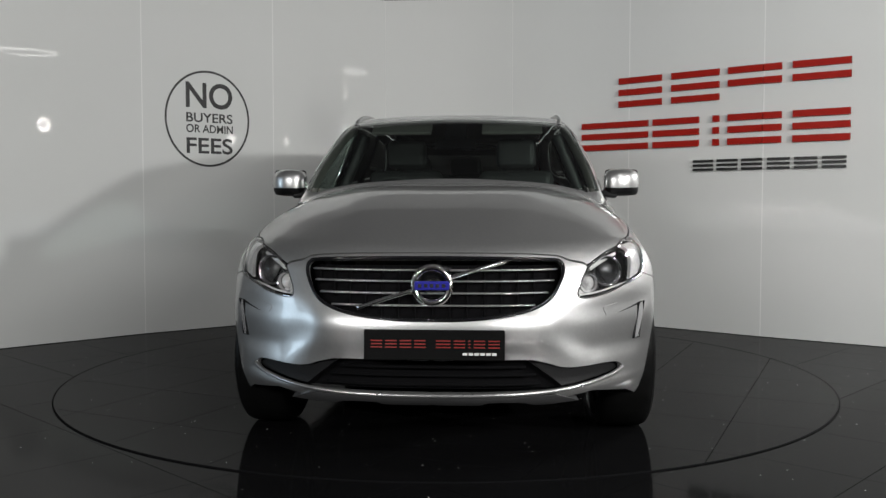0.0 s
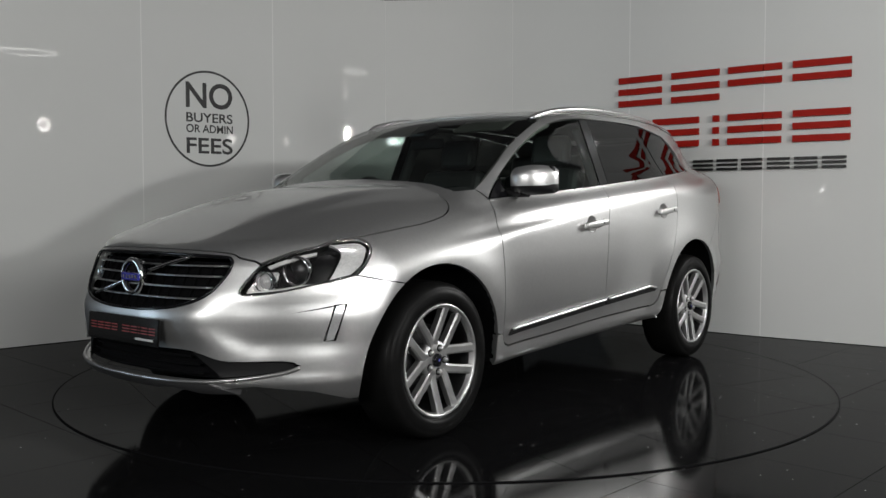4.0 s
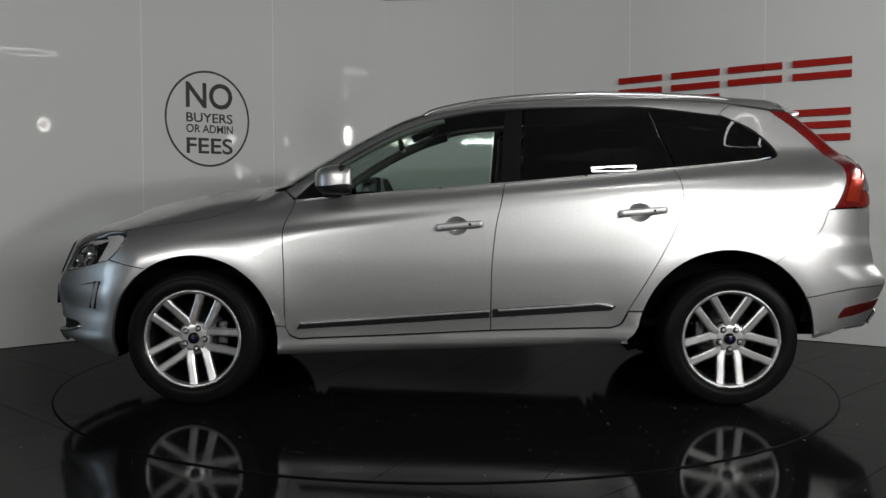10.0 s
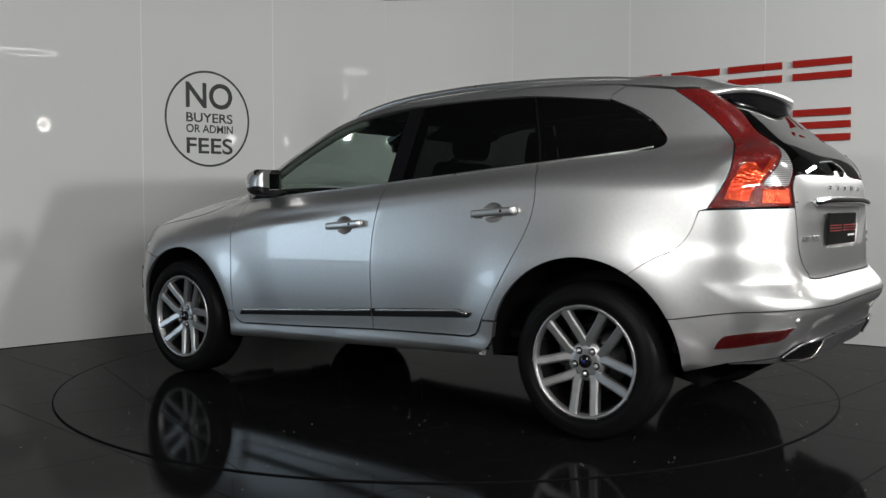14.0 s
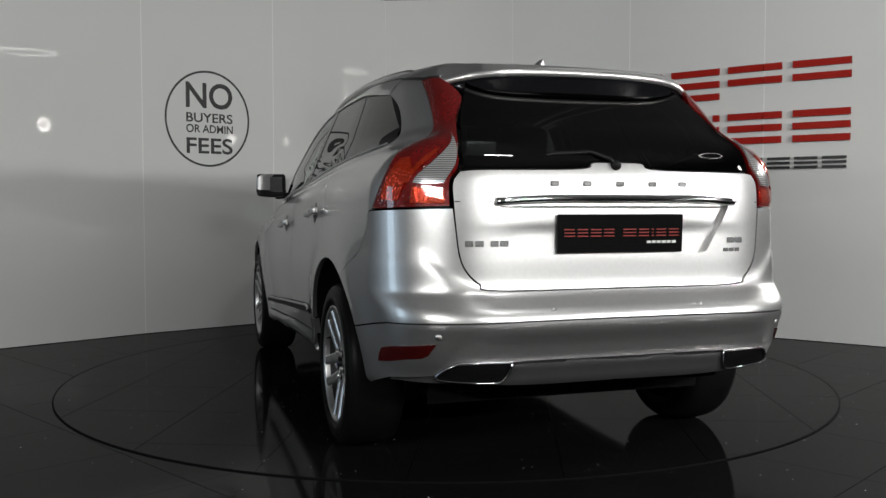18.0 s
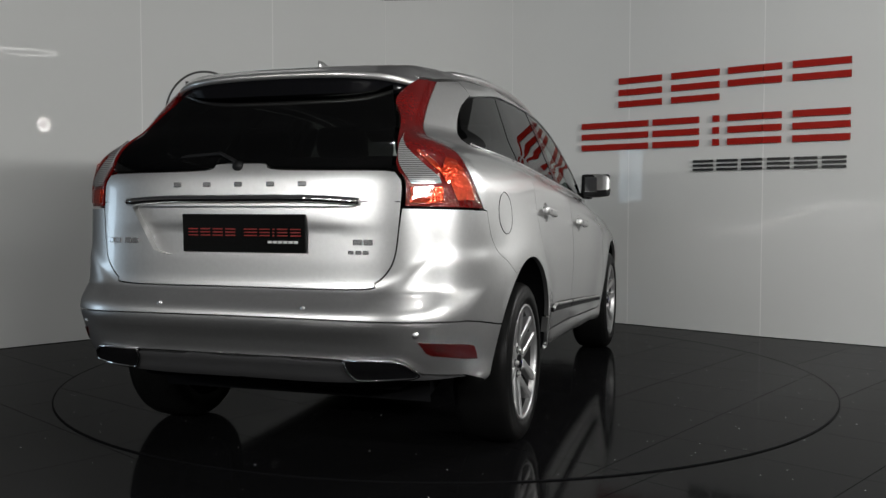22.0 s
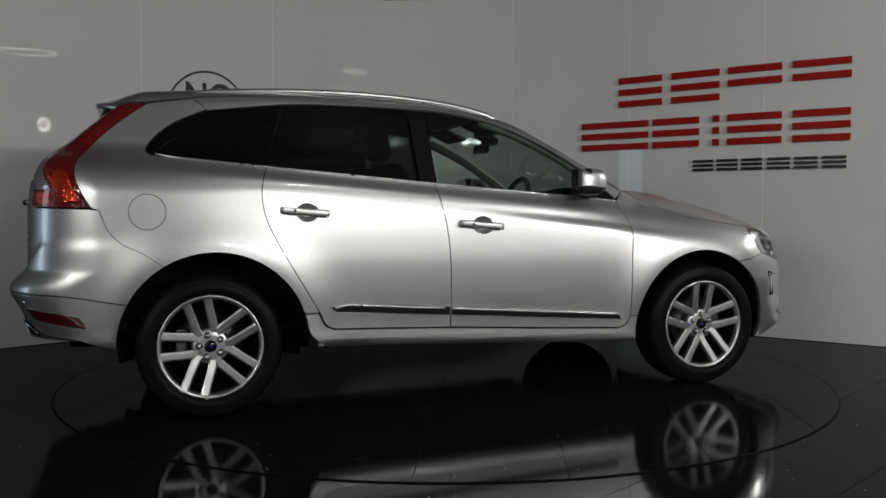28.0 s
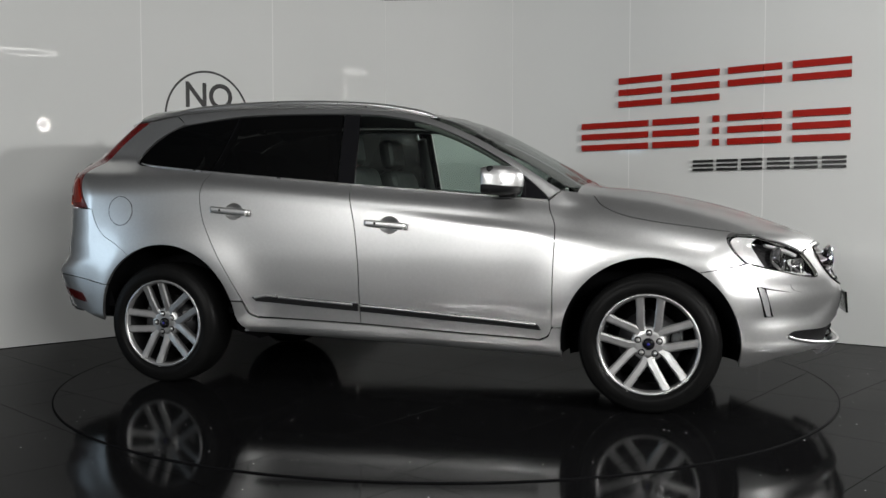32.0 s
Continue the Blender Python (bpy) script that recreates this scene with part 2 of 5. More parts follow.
def inset(P, d):
    """The closed outline drawn in by d."""
    area2 = np.sum(P[:, 0] * np.roll(P[:, 1], -1) - np.roll(P[:, 0], -1) * P[:, 1])
    s = 1 if area2 > 0 else -1
    a = P - np.roll(P, 1, 0)
    b = np.roll(P, -1, 0) - P
    na = np.stack([-a[:, 1], a[:, 0]], -1) / (np.linalg.norm(a, axis=1)[:, None] + 1e-9)
    nb = np.stack([-b[:, 1], b[:, 0]], -1) / (np.linalg.norm(b, axis=1)[:, None] + 1e-9)
    n = na + nb
    n /= np.maximum(np.sum(n * n, 1)[:, None] / 2, 0.5)
    return P + s * d * n


# ---- showroom ----
CORNERS = [(-3.29, 0.845), (-2.447, 1.668), (-1.53, 2.40), (-0.58, 3.08), (0.635, 3.0), (1.6, 2.27), (2.505, 1.514), (3.46, 0.83)]
WALL_H = 3.0
CEIL_H = 5.4


def facet(i):
    """The pose of wall panel i: u along it, v up, z out towards the room."""
    a, b = Vector((*CORNERS[i], 0)), Vector((*CORNERS[i + 1], 0))
    u = (b - a).normalized()
    n = Vector((u.y, -u.x, 0))
    m = Matrix(((u.x, 0, n.x, a.x), (u.y, 0, n.y, a.y), (0, 1, 0, 0), (0, 0, 0, 1)))
    return m, (b - a).length


backing = new("wall_back")
tagged(backing, "gloss white panelled display wall with fine upright joints", "wall", kind="structure")
for i in range(len(CORNERS) - 1):
    m, w = facet(i)
    p = part("panel", box_bm(w - 0.004, WALL_H, 0.05, m @ pose(w / 2, WALL_H / 2, -0.025)), WALL, backing)
    # the wall is gently bowed: the sheen runs on from panel to panel
    here = m.col[2].xyz
    ends = [(here + facet(k)[0].col[2].xyz).normalized() if 0 <= k < len(CORNERS) - 1 else here for k in (i - 1, i + 1)]
    bow = []
    for f in p.data.polygons:
        for k in f.loop_indices:
            u = (m.inverted() @ p.data.vertices[p.data.loops[k].vertex_index].co).x / w
            bow.append(tuple(ends[0 if u < 0.5 else 1]) if f.normal.dot(here) > 0.9 else tuple(f.normal))
    p.data.normals_split_custom_set(bow)
    if i > 0:
        part("joint_strip", box_bm(0.009, WALL_H - 0.002, 0.040, m @ pose(0, WALL_H / 2, -0.0195), 0.001, 1), SEAM, backing)

floor = raw("floor", [(-9, -10, -0.015), (9, -10, -0.015), (9, 5, -0.015), (-9, 5, -0.015)], [(0, 1, 2, 3)], TILE)
tagged(floor, "polished black tiled showroom floor with fine dust", "floor", kind="structure")
raw("grout_bed", [(-4.2, -4.8, -0.012), (4.2, -4.8, -0.012), (4.2, 2.9, -0.012), (-4.2, 2.9, -0.012)], [(0, 1, 2, 3)], GROUT, floor)
ceiling = raw("ceiling", [(-9, -10, CEIL_H), (-9, 5, CEIL_H), (9, 5, CEIL_H), (9, -10, CEIL_H)], [(0, 1, 2, 3)], CEIL)
tagged(ceiling, "dark painted showroom ceiling", "ceiling", kind="structure")
for nm, a, b in (("wall_south", (-9, -10), (9, -10)), ("wall_east", (9, -10), (9, 5)), ("wall_north", (9, 5), (-9, 5)), ("wall_west", (-9, 5), (-9, -1.45)), ("wall_west", (-9, -2.95), (-9, -10))):
    a, b = Vector((*a, 0)), Vector((*b, 0))
    d = (b - a).normalized()
    n = Vector((d.y, -d.x, 0)) * 0.15
    vs = [a, b, b + n, a + n]
    w = raw(nm, [(*v.xy, -0.02) for v in vs] + [(*v.xy, CEIL_H) for v in vs], [(0, 1, 2, 3), (4, 5, 6, 7), (0, 1, 5, 4), (1, 2, 6, 5), (2, 3, 7, 6), (3, 0, 4, 7)], FAR_WALL)
    tagged(w, "plain grey showroom wall out of sight", "wall", kind="structure")
lintel = part("wall_west", box_bm(0.15, 1.5, CEIL_H - 2.4, pose(-9.075, -2.2, (CEIL_H + 2.4) / 2)), FAR_WALL, None)
tagged(lintel, "plain grey wall over the open showroom door", "wall", kind="structure")

# ---- car body surface ----
FH, RH = (1.387, 0.345), (-1.387, 0.350)
FAR, RAR = (1.387, 0.345, 0.437), (-1.365, 0.355, 0.457)


def curve(pts):
    P = spline(pts, 10)
    o = np.argsort(P[:, 0])
    return lambda v: np.interp(v, P[o, 0], P[o, 1])


side_w = curve([(0.15, 0.835), (0.25, 0.858), (0.35, 0.877), (0.45, 0.893), (0.55, 0.906), (0.65, 0.914), (0.75, 0.918), (0.84, 0.9165), (0.92, 0.913), (1.0, 0.907), (1.08, 0.900), (1.15, 0.893), (1.30, 0.875)])
shoulder_z = curve([(-2.4, 1.30), (-1.8, 1.29), (-1.55, 1.276), (-1.10, 1.232), (-0.54, 1.182), (0.05, 1.132), (0.63, 1.085), (0.95, 1.075), (1.3, 1.06), (1.7, 1.03), (2.4, 1.0)])
nose_x = curve([(0.2, 2.24), (0.28, 2.31), (0.33, 2.345), (0.38, 2.34), (0.46, 2.345), (0.54, 2.36), (0.60, 2.36), (0.66, 2.335), (0.74, 2.30), (0.80, 2.275), (0.86, 2.25), (1.0, 2.2)])
tail_x = curve([(0.2, 2.15), (0.40, 2.215), (0.47, 2.255), (0.52, 2.28), (0.57, 2.30), (0.62, 2.318), (0.66, 2.31), (0.70, 2.28), (0.74, 2.255), (0.85, 2.25), (1.0, 2.245), (1.08, 2.238), (1.16, 2.225), (1.24, 2.19), (1.32, 2.12), (1.40, 2.035), (1.48, 1.94), (1.56, 1.84), (1.70, 1.68)])
hood_z = curve([(-2.3, 1.36), (-1.9, 1.36), (-1.5, 1.38), (-1.0, 1.41), (-0.6, 1.385), (0.0, 1.335), (0.4, 1.30), (0.7, 1.24), (0.95, 1.165), (1.12, 1.150), (1.42, 1.110), (1.75, 1.035), (2.0, 0.955), (2.15, 0.902), (2.25, 0.855), (2.34, 0.80)])
roof_z = curve([(-2.2, 1.545), (-1.95, 1.598), (-1.76, 1.628), (-1.38, 1.650), (-1.0, 1.655), (-0.65, 1.649), (-0.3, 1.633), (0.0, 1.608), (0.2, 1.572), (0.411, 1.508), (0.753, 1.330), (1.0, 1.187), (1.06, 1.15), (1.4, 0.90), (2.0, 0.5), (4.0, -1.0)])
belly_z = curve([(-2.4, 0.37), (-2.1, 0.37), (-1.84, 0.345), (-0.92, 0.32), (0.95, 0.26), (1.85, 0.23), (2.2, 0.265), (2.4, 0.29)])


def smax(a, b, k):
    h = np.maximum(k - np.abs(a - b), 0) / k
    return np.maximum(a, b) + h * h * k * 0.25


def smin(a, b, k):
    return -smax(-a, -b, k)


def bump01(v, lo, hi, soft):
    return 1 / (1 + np.exp(-np.clip((v - lo) / soft, -40, 40))) / (1 + np.exp(-np.clip((hi - v) / soft, -40, 40)))


def field(P):
    """The car's outer surface: below zero inside the body."""
    x, y, z = P[..., 0], np.abs(P[..., 1]), P[..., 2]
    flare = 0
    for (cx, cz, r), amp in ((FAR, 0.026), (RAR, 0.024)):
        d = np.hypot(x - cx, (z - cz) * 0.97)
        flare = flare + amp * np.where(d < r, 1.0, np.exp(-((d - r) / 0.15) ** 2)) / (1 + np.exp(np.clip((z - 0.94) / 0.085, -40, 40)))
    crease = 0.024 / (1 + np.exp(np.clip((z - (0.905 + 0.110 * (1.0 - x))) / 0.0095, -40, 40))) * (0.12 * bump01(x, -1.25, 1.12, 0.12) + 0.88 * bump01(x, 0.30, 1.12, 0.14))
    shoulder = 0.058 / (1 + np.exp(np.clip((shoulder_z(x) - z - 0.034) / 0.0135, -40, 40)))
    low = -0.010 * bump01(z, 0.1, 0.33 + 0.036 * (0.84 - x), 0.014) * bump01(x, -0.93, 0.98, 0.04)
    plan = 0.030 * np.clip((x - 1.2) / 0.9, 0, 1) ** 2 + (0.045 + 0.075 / (1 + np.exp(np.clip((z - 0.97) / 0.12, -40, 40)))) * np.clip((-1.3 - x) / 0.9, 0, 1.2) ** 2
    tuck = 0.05 * np.clip((0.50 - z) / 0.24, 0, 1) ** 1.5 * np.clip((x - 1.62) / 0.45, 0, 1)
    side = y - (side_w(z) - tuck - shoulder + flare + crease - low - plan)
    yy = np.minimum(y, 1.0)
    pocket = 0.030 * bump01(y, 0.47, 0.86, 0.025) * bump01(z, 0.46 + 0.06 * np.clip((0.62 - y) / 0.15, 0, 1), 0.655 + 0.10 * (y - 0.7), 0.018)
    front = x - (nose_x(z) - 0.36 * (yy / 0.8) ** 3 - pocket)
    ledge_z = 0.69 + 0.165 * np.clip((y - 0.50) / 0.24, 0, 1) ** 1.3
    bulge = 0.017 / (1 + np.exp(np.clip((z - ledge_z) / 0.013, -40, 40))) / (1 + np.exp(np.clip((x + 1.93) / 0.12, -40, 40)))
    dent = 0.018 * bump01(z, 0.475, 0.565, 0.010) * bump01(-y, -0.60, 9, 0.03)
    rear = (-x) - (tail_x(z) - 0.29 * (yy / 0.875) ** 6 - dent)
    dome = 0.016 / (1 + np.exp(np.clip((y - 0.36 - 0.16 * (2.1 - x)) / 0.028, -40, 40))) * bump01(x, 1.1, 2.08, 0.10)
    top = z - (hood_z(x) - 0.012 - 0.105 * (yy / 0.80) ** 4 + dome)
    lower = smax(smax(side, top, 0.12), smax(front, rear, 0.03), 0.07)
    lower = lower - bulge
    lower = smax(lower, (belly_z(x) - z), 0.04)
    gw = 0.872 - 0.42 * (z - 1.10) - 0.06 * np.clip((x + 0.2) / 1.2, 0, 2) ** 2 - 0.155 * np.clip((-0.85 - x) / 1.1, 0, 2) ** 2
    gw = gw - 0.024 * np.clip((1.27 - z) / 0.17, 0, 1)
    gs = (y - gw) * 0.92
    rise = np.clip((x + 2.0) / 1.0, 0, 1)
    gt = (z - (roof_z(x + 0.09 * (yy / 0.75) ** 2) - 0.055 * yy ** 2)) * 0.93
    gr = ((-x) - (tail_x(z) - 0.012 - 0.065 * (yy / 0.6) ** 4)) * 0.85
    green = smax(smax(smax(gs, gt, 0.07), gr, 0.04), 0.98 + rise * rise * (3 - 2 * rise) * (belt_z(x) - 1.0) - z, 0.03)
    return smin(lower, green, 0.05)


def march(origin, way, far):
    """The first crossing of the surface on rays that come in from far away."""
    n = 70
    ts = np.linspace(far, 0.0, n)
    prev = np.full(len(origin), far, float)
    lo, hi = np.zeros(len(origin)), np.full(len(origin), far, float)
    found = np.zeros(len(origin), bool)
    for t in ts:
        v = field(origin + t * way)
        new_hit = (v < 0) & ~found
        lo = np.where(new_hit, t, lo)
        hi = np.where(new_hit, prev, hi)
        found |= new_hit
        prev = np.where(found, prev, t)
    for _ in range(26):
        mid = (lo + hi) / 2
        neg = field(origin + mid[:, None] * way) < 0
        lo, hi = np.where(neg, mid, lo), np.where(neg, hi, mid)
    return origin + ((lo + hi) / 2)[:, None] * way


def gradient(P):
    g = np.zeros_like(P)
    for k in range(3):
        d = np.zeros(3)
        d[k] = 0.004
        g[:, k] = field(P + d) - field(P - d)
    return g / (np.linalg.norm(g, axis=1)[:, None] + 1e-12)


AXIS = {"front": 1.2, "rear": -1.2}


def onto(view, Q):
    """Points of the surface: side (x, z), top (x, y), front or rear (turn about an upright axis as an arc length, z)."""
    Q = np.asarray(Q, float)
    o, w = np.zeros((len(Q), 3)), np.zeros((len(Q), 3))
    if view == "side":
        o[:, 0], o[:, 2], w[:, 1] = Q[:, 0], Q[:, 1], 1
        return march(o, w, 1.2)
    if view == "top":
        o[:, 0], o[:, 1], o[:, 2], w[:, 2] = Q[:, 0], Q[:, 1], 0.6, 1
        return march(o, w, 1.3)
    a = Q[:, 0]
    s = 1 if view == "front" else -1
    o[:, 0], o[:, 2] = AXIS[view], Q[:, 1]
    w[:, 0], w[:, 1] = s * np.cos(a), np.sin(a)
    return march(o, w, 1.6)


def turned(view, P):
    """(turn, z) of points in space, about the axis of that view."""
    s = 1 if view == "front" else -1
    return np.stack([np.arctan2(P[:, 1], s * (P[:, 0] - AXIS[view])), P[:, 2]], -1)


def from_side(view, pts):
    return turned(view, onto("side", pts))


def from_face(view, pts):
    """(y, z) seen from straight ahead or behind, turned to (turn, z)."""
    Q = np.asarray(pts, float)
    s = 1 if view == "front" else -1
    o, w = np.zeros((len(Q), 3)), np.zeros((len(Q), 3))
    o[:, 0], o[:, 1], o[:, 2], w[:, 0] = s * 0.6, Q[:, 0], Q[:, 1], s
    return turned(view, march(o, w, 2.2))


def skin(name, rim, view, material, parent, holes=(), lift=0.0, gap=0.0025, depth=0.02, step=0.035, side=1, label="", sink=None):
    """A panel cut out of the body surface along an outline, with thickness at its edges. side -1 mirrors it; sink presses it in, by a depth for each point of the outline's plane."""
    rim = np.asarray(rim, float)
    fine = step * 0.6
    loops = [inset(resample(rim, fine), gap)] + [inset(resample(np.asarray(h, float), fine), -gap) for h in holes]
    lo, hi = loops[0].min(0), loops[0].max(0)
    gx, gz = np.meshgrid(np.arange(lo[0], hi[0], step), np.arange(lo[1], hi[1], step * 0.9))
    G = np.stack([gx.ravel() + 0.5 * step * (np.arange(gx.size) // gx.shape[1] % 2), gz.ravel()], -1)
    ok = inside(loops[0], G)
    for h in loops[1:]:
        ok &= ~inside(h, G)
    G = G[ok]
    allr = np.vstack(loops)
    if len(G):
        dist = np.concatenate([np.min(np.hypot(g[:, None, 0] - allr[None, :, 0], g[:, None, 1] - allr[None, :, 1]), 1) for g in np.array_split(G, 1 + len(G) * len(allr) // 2000000)])
        G = G[dist > step * 0.4]
    pts = [Vector(p) for p in np.vstack([allr, G])]
    edges, k = [], 0
    for L in loops:
        n = len(L)
        edges += [(k + i, k + (i + 1) % n) for i in range(n)]
        k += n
    res = delaunay_2d_cdt(pts, edges, [], 0, 1e-7)
    V2 = np.array([tuple(v) for v in res[0]])
    tris = np.array([f for f in res[2] if len(f) == 3])
    C = V2[tris].mean(1)
    ok = inside(loops[0], C)
    for h in loops[1:]:
        ok &= ~inside(h, C)
    tris = tris[ok]
    P = onto(view, V2)
    N = gradient(P)
    P = P + lift * N
    if sink:
        P = P - np.array([sink(q) for q in V2])[:, None] * N
    a = np.cross(P[tris[:, 1]] - P[tris[:, 0]], P[tris[:, 2]] - P[tris[:, 0]])
    flip = np.sum(a * N[tris[:, 0]], 1) < 0
    tris[flip] = tris[flip][:, ::-1]
    count = {}
    for f in tris:
        for i in range(3):
            e = (int(f[i]), int(f[(i + 1) % 3]))
            count[e] = count.get(e, 0) + 1
    border = [e for e in count if (e[1], e[0]) not in count]
    verts, normals, faces = list(P), list(N), [tuple(map(int, f)) for f in tris]
    for i, j in border:
        k = len(verts)
        out = np.cross(P[j] - P[i], N[i])
        out = out / (np.linalg.norm(out) + 1e-12)
        verts += [P[i], P[j], P[j] - depth * N[j], P[i] - depth * N[i]]
        normals += [out] * 4
        faces.append((k + 1, k, k + 3, k + 2))
    verts, normals = np.array(verts), np.array(normals)
    if side < 0:
        verts[:, 1] *= -1
        normals[:, 1] *= -1
        faces = [f[::-1] for f in faces]
    me = bpy.data.meshes.new(name)
    me.from_pydata(verts.tolist(), [], faces)
    me.materials.append(material)
    me.polygons.foreach_set("use_smooth", [True] * len(me.polygons))
    me.update()
    if not sink:
        me.normals_split_custom_set_from_vertices([tuple(v) for v in normals])
    ob = new(name, me)
    ob.parent = parent
    if label:
        ob["label"] = label
    return ob


def both(half):
    """A half outline from the middle out and back, with its mirror image."""
    H = np.asarray(half, float)
    return np.vstack([H, (H * [-1, 1])[::-1]])


car = new("car")
tagged(car, "silver mid-size SUV standing on the turntable, clean and parked", "car")

# side lines, front to back: x and height
BELT = [(0.87, 1.065), (0.63, 1.085), (0.34, 1.11), (0.05, 1.132), (-0.23, 1.155), (-0.54, 1.182), (-0.83, 1.208), (-1.10, 1.232), (-1.41, 1.262), (-1.55, 1.276)]
WTOP = [(0.87, 1.075), (0.77, 1.165), (0.62, 1.275), (0.41, 1.392), (0.17, 1.49), (-0.10, 1.545), (-0.40, 1.562), (-0.70, 1.567), (-0.99, 1.562), (-1.38, 1.52), (-1.53, 1.445), (-1.62, 1.365)]
belt_z, wtop_z = curve(BELT), curve(WTOP)
DOOR_F = [(0.87, 1.065), (0.88, 1.02), (0.91, 0.95), (0.918, 0.88), (0.91, 0.70), (0.908, 0.47)]
SPLIT = [(-0.225, 1.155), (-0.205, 1.05), (-0.18, 0.94), (-0.162, 0.79), (-0.155, 0.65), (-0.152, 0.395)]
DOOR_R = [(-1.10, 1.232), (-1.125, 1.17), (-1.135, 1.09), (-1.12, 0.99), (-1.085, 0.90), (-1.01, 0.76), (-0.915, 0.60), (-0.855, 0.50)]
HOODLINE = [(1.80, 0.905), (1.75, 0.912), (1.55, 0.940), (1.39, 0.962), (1.24, 0.995), (1.14, 1.04), (1.085, 1.09)]
TAIL_F = [(-1.665, 1.553), (-1.79, 1.463), (-1.905, 1.36), (-1.985, 1.258), (-1.995, 1.183), (-1.965, 1.10), (-1.92, 1.025)]


def on_arch(which, a):
    cx, cz, r = which
    return (cx + r * math.cos(radians(a)), cz + r * math.sin(radians(a)))


FENDER = outline(HOODLINE, [(1.085, 1.09), (1.05, 1.105)], [(1.05, 1.105), (0.97, 1.115), (0.93, 1.12)], [(0.93, 1.12), (0.87, 1.065)], DOOR_F,
                 [(0.908, 0.47), (0.906, 0.42), on_arch(FAR, 170)], arc(*FAR, 170, 57), [on_arch(FAR, 57), (1.75, 0.735), (1.84, 0.755)], [(1.84, 0.755), (1.795, 0.80), (1.755, 0.86), (1.76, 0.895), (1.80, 0.905)])
FRONT_DOOR = outline(DOOR_F, [(0.908, 0.47), (0.905, 0.42), (0.885, 0.375), (0.84, 0.353)], [(0.84, 0.353), (0.34, 0.372), (-0.152, 0.395)], SPLIT[::-1], [p for p in BELT[::-1] if p[0] > -0.23][:-1] + [(0.87, 1.065)])
REAR_DOOR = outline(SPLIT, [(-0.152, 0.395), (-0.5, 0.405), (-0.77, 0.412)], [(-0.77, 0.412), (-0.82, 0.435), (-0.855, 0.50)], DOOR_R[::-1], [(-1.10, 1.232), (-0.83, 1.208), (-0.54, 1.182), (-0.225, 1.155)])
JOINT = [on_arch(RAR, 121), (-1.70, 0.812), (-1.79, 0.857), (-1.85, 0.922), (-1.888, 1.016)]
QUARTER = outline(DOOR_R, [(-0.855, 0.50), (-0.90, 0.50), on_arch(RAR, 18.5)], arc(*RAR, 18.5, 121), JOINT, [(-1.888, 1.016), (-1.92, 1.025)], TAIL_F[::-1],
                  [(-1.665, 1.553), (-1.45, 1.582)], [(-1.45, 1.582), (-1.40, 1.548), (-1.38, 1.527)], [(-1.38, 1.527), (-1.54, 1.455), (-1.64, 1.375), (-1.676, 1.315), (-1.64, 1.286), (-1.55, 1.276)], [(-1.55, 1.276), (-1.41, 1.262), (-1.10, 1.232)])
# silver roof side and windscreen pillar
PILLAR = outline([(0.93, 1.12), (0.87, 1.075)], WTOP[:-2], [(-1.38, 1.52), (-1.40, 1.548), (-1.45, 1.582)], [(-1.45, 1.582), (-1.38, 1.592), (-1.0, 1.607), (-0.65, 1.605), (-0.3, 1.591), (0.0, 1.562), (0.2, 1.517), (0.411, 1.430), (0.60, 1.328), (0.75, 1.232), (0.87, 1.155), (0.93, 1.12)])
SILL = outline([on_arch(FAR, 170.5), (0.906, 0.415), (0.885, 0.370), (0.84, 0.348)], [(0.84, 0.348), (0.34, 0.367), (-0.152, 0.390), (-0.77, 0.407)], [(-0.77, 0.407), (-0.825, 0.432), (-0.858, 0.495)], [(-0.858, 0.495), on_arch(RAR, 17.8)], arc(*RAR, 17.8, 8, 6), [on_arch(RAR, 8), (-0.885, 0.372), (-0.83, 0.334), (-0.76, 0.320), (0.34, 0.285), (0.95, 0.265)], arc(*FAR, 190, 170.5, 6))

HANDLES = [(0.012, 0.935), (-0.925, 1.005)]


def dish_line(hx, hz, grow=0.0):
    t = np.linspace(0, 2 * math.pi, 29)[:-1]
    return np.stack([hx + 0.012 + (0.056 + grow) * np.cos(t), hz + (0.046 + grow) * np.sin(t)], -1)


for s in (1, -1):
    skin("front_fender", FENDER, "side", PAINT, car, side=s, step=0.018)
    skin("front_door", FRONT_DOOR, "side", PAINT, car, side=s, step=0.015, holes=[dish_line(*HANDLES[0])])
    skin("rear_door", REAR_DOOR, "side", PAINT, car, side=s, step=0.016, holes=[dish_line(*HANDLES[1])])
    skin("rear_quarter_panel", QUARTER, "side", PAINT, car, side=s, gap=0.0016, step=0.018)
    skin("roof_side", PILLAR, "side", PAINT, car, side=s)
    skin("sill", SILL, "side", PAINT, car, side=s, depth=0.03)

# bonnet, roof and windscreen, seen from above
top_edge = onto("side", spline([(-1.45, 1.585), (-1.38, 1.595), (-1.0, 1.610), (-0.65, 1.608), (-0.3, 1.594), (0.0, 1.565), (0.17, 1.528)]))[:, :2]
ends = np.vstack([from_face("rear", [(0.555, 1.557)]), from_side("rear", [(-1.665, 1.558)])])
corner = onto("rear", ends[0] + (ends[1] - ends[0]) * np.linspace(0, 1, 9)[:, None])[:, :2]
ROOF = np.vstack([[(-1.88, 0.0), (-1.87, 0.25)], corner, top_edge, [(0.20, 0.45), (0.235, 0.25), (0.245, 0.0)]])
ROOF = np.vstack([ROOF, (ROOF[1:-1] * [1, -1])[::-1]])
skin("roof", ROOF, "top", PAINT, car, step=0.04)
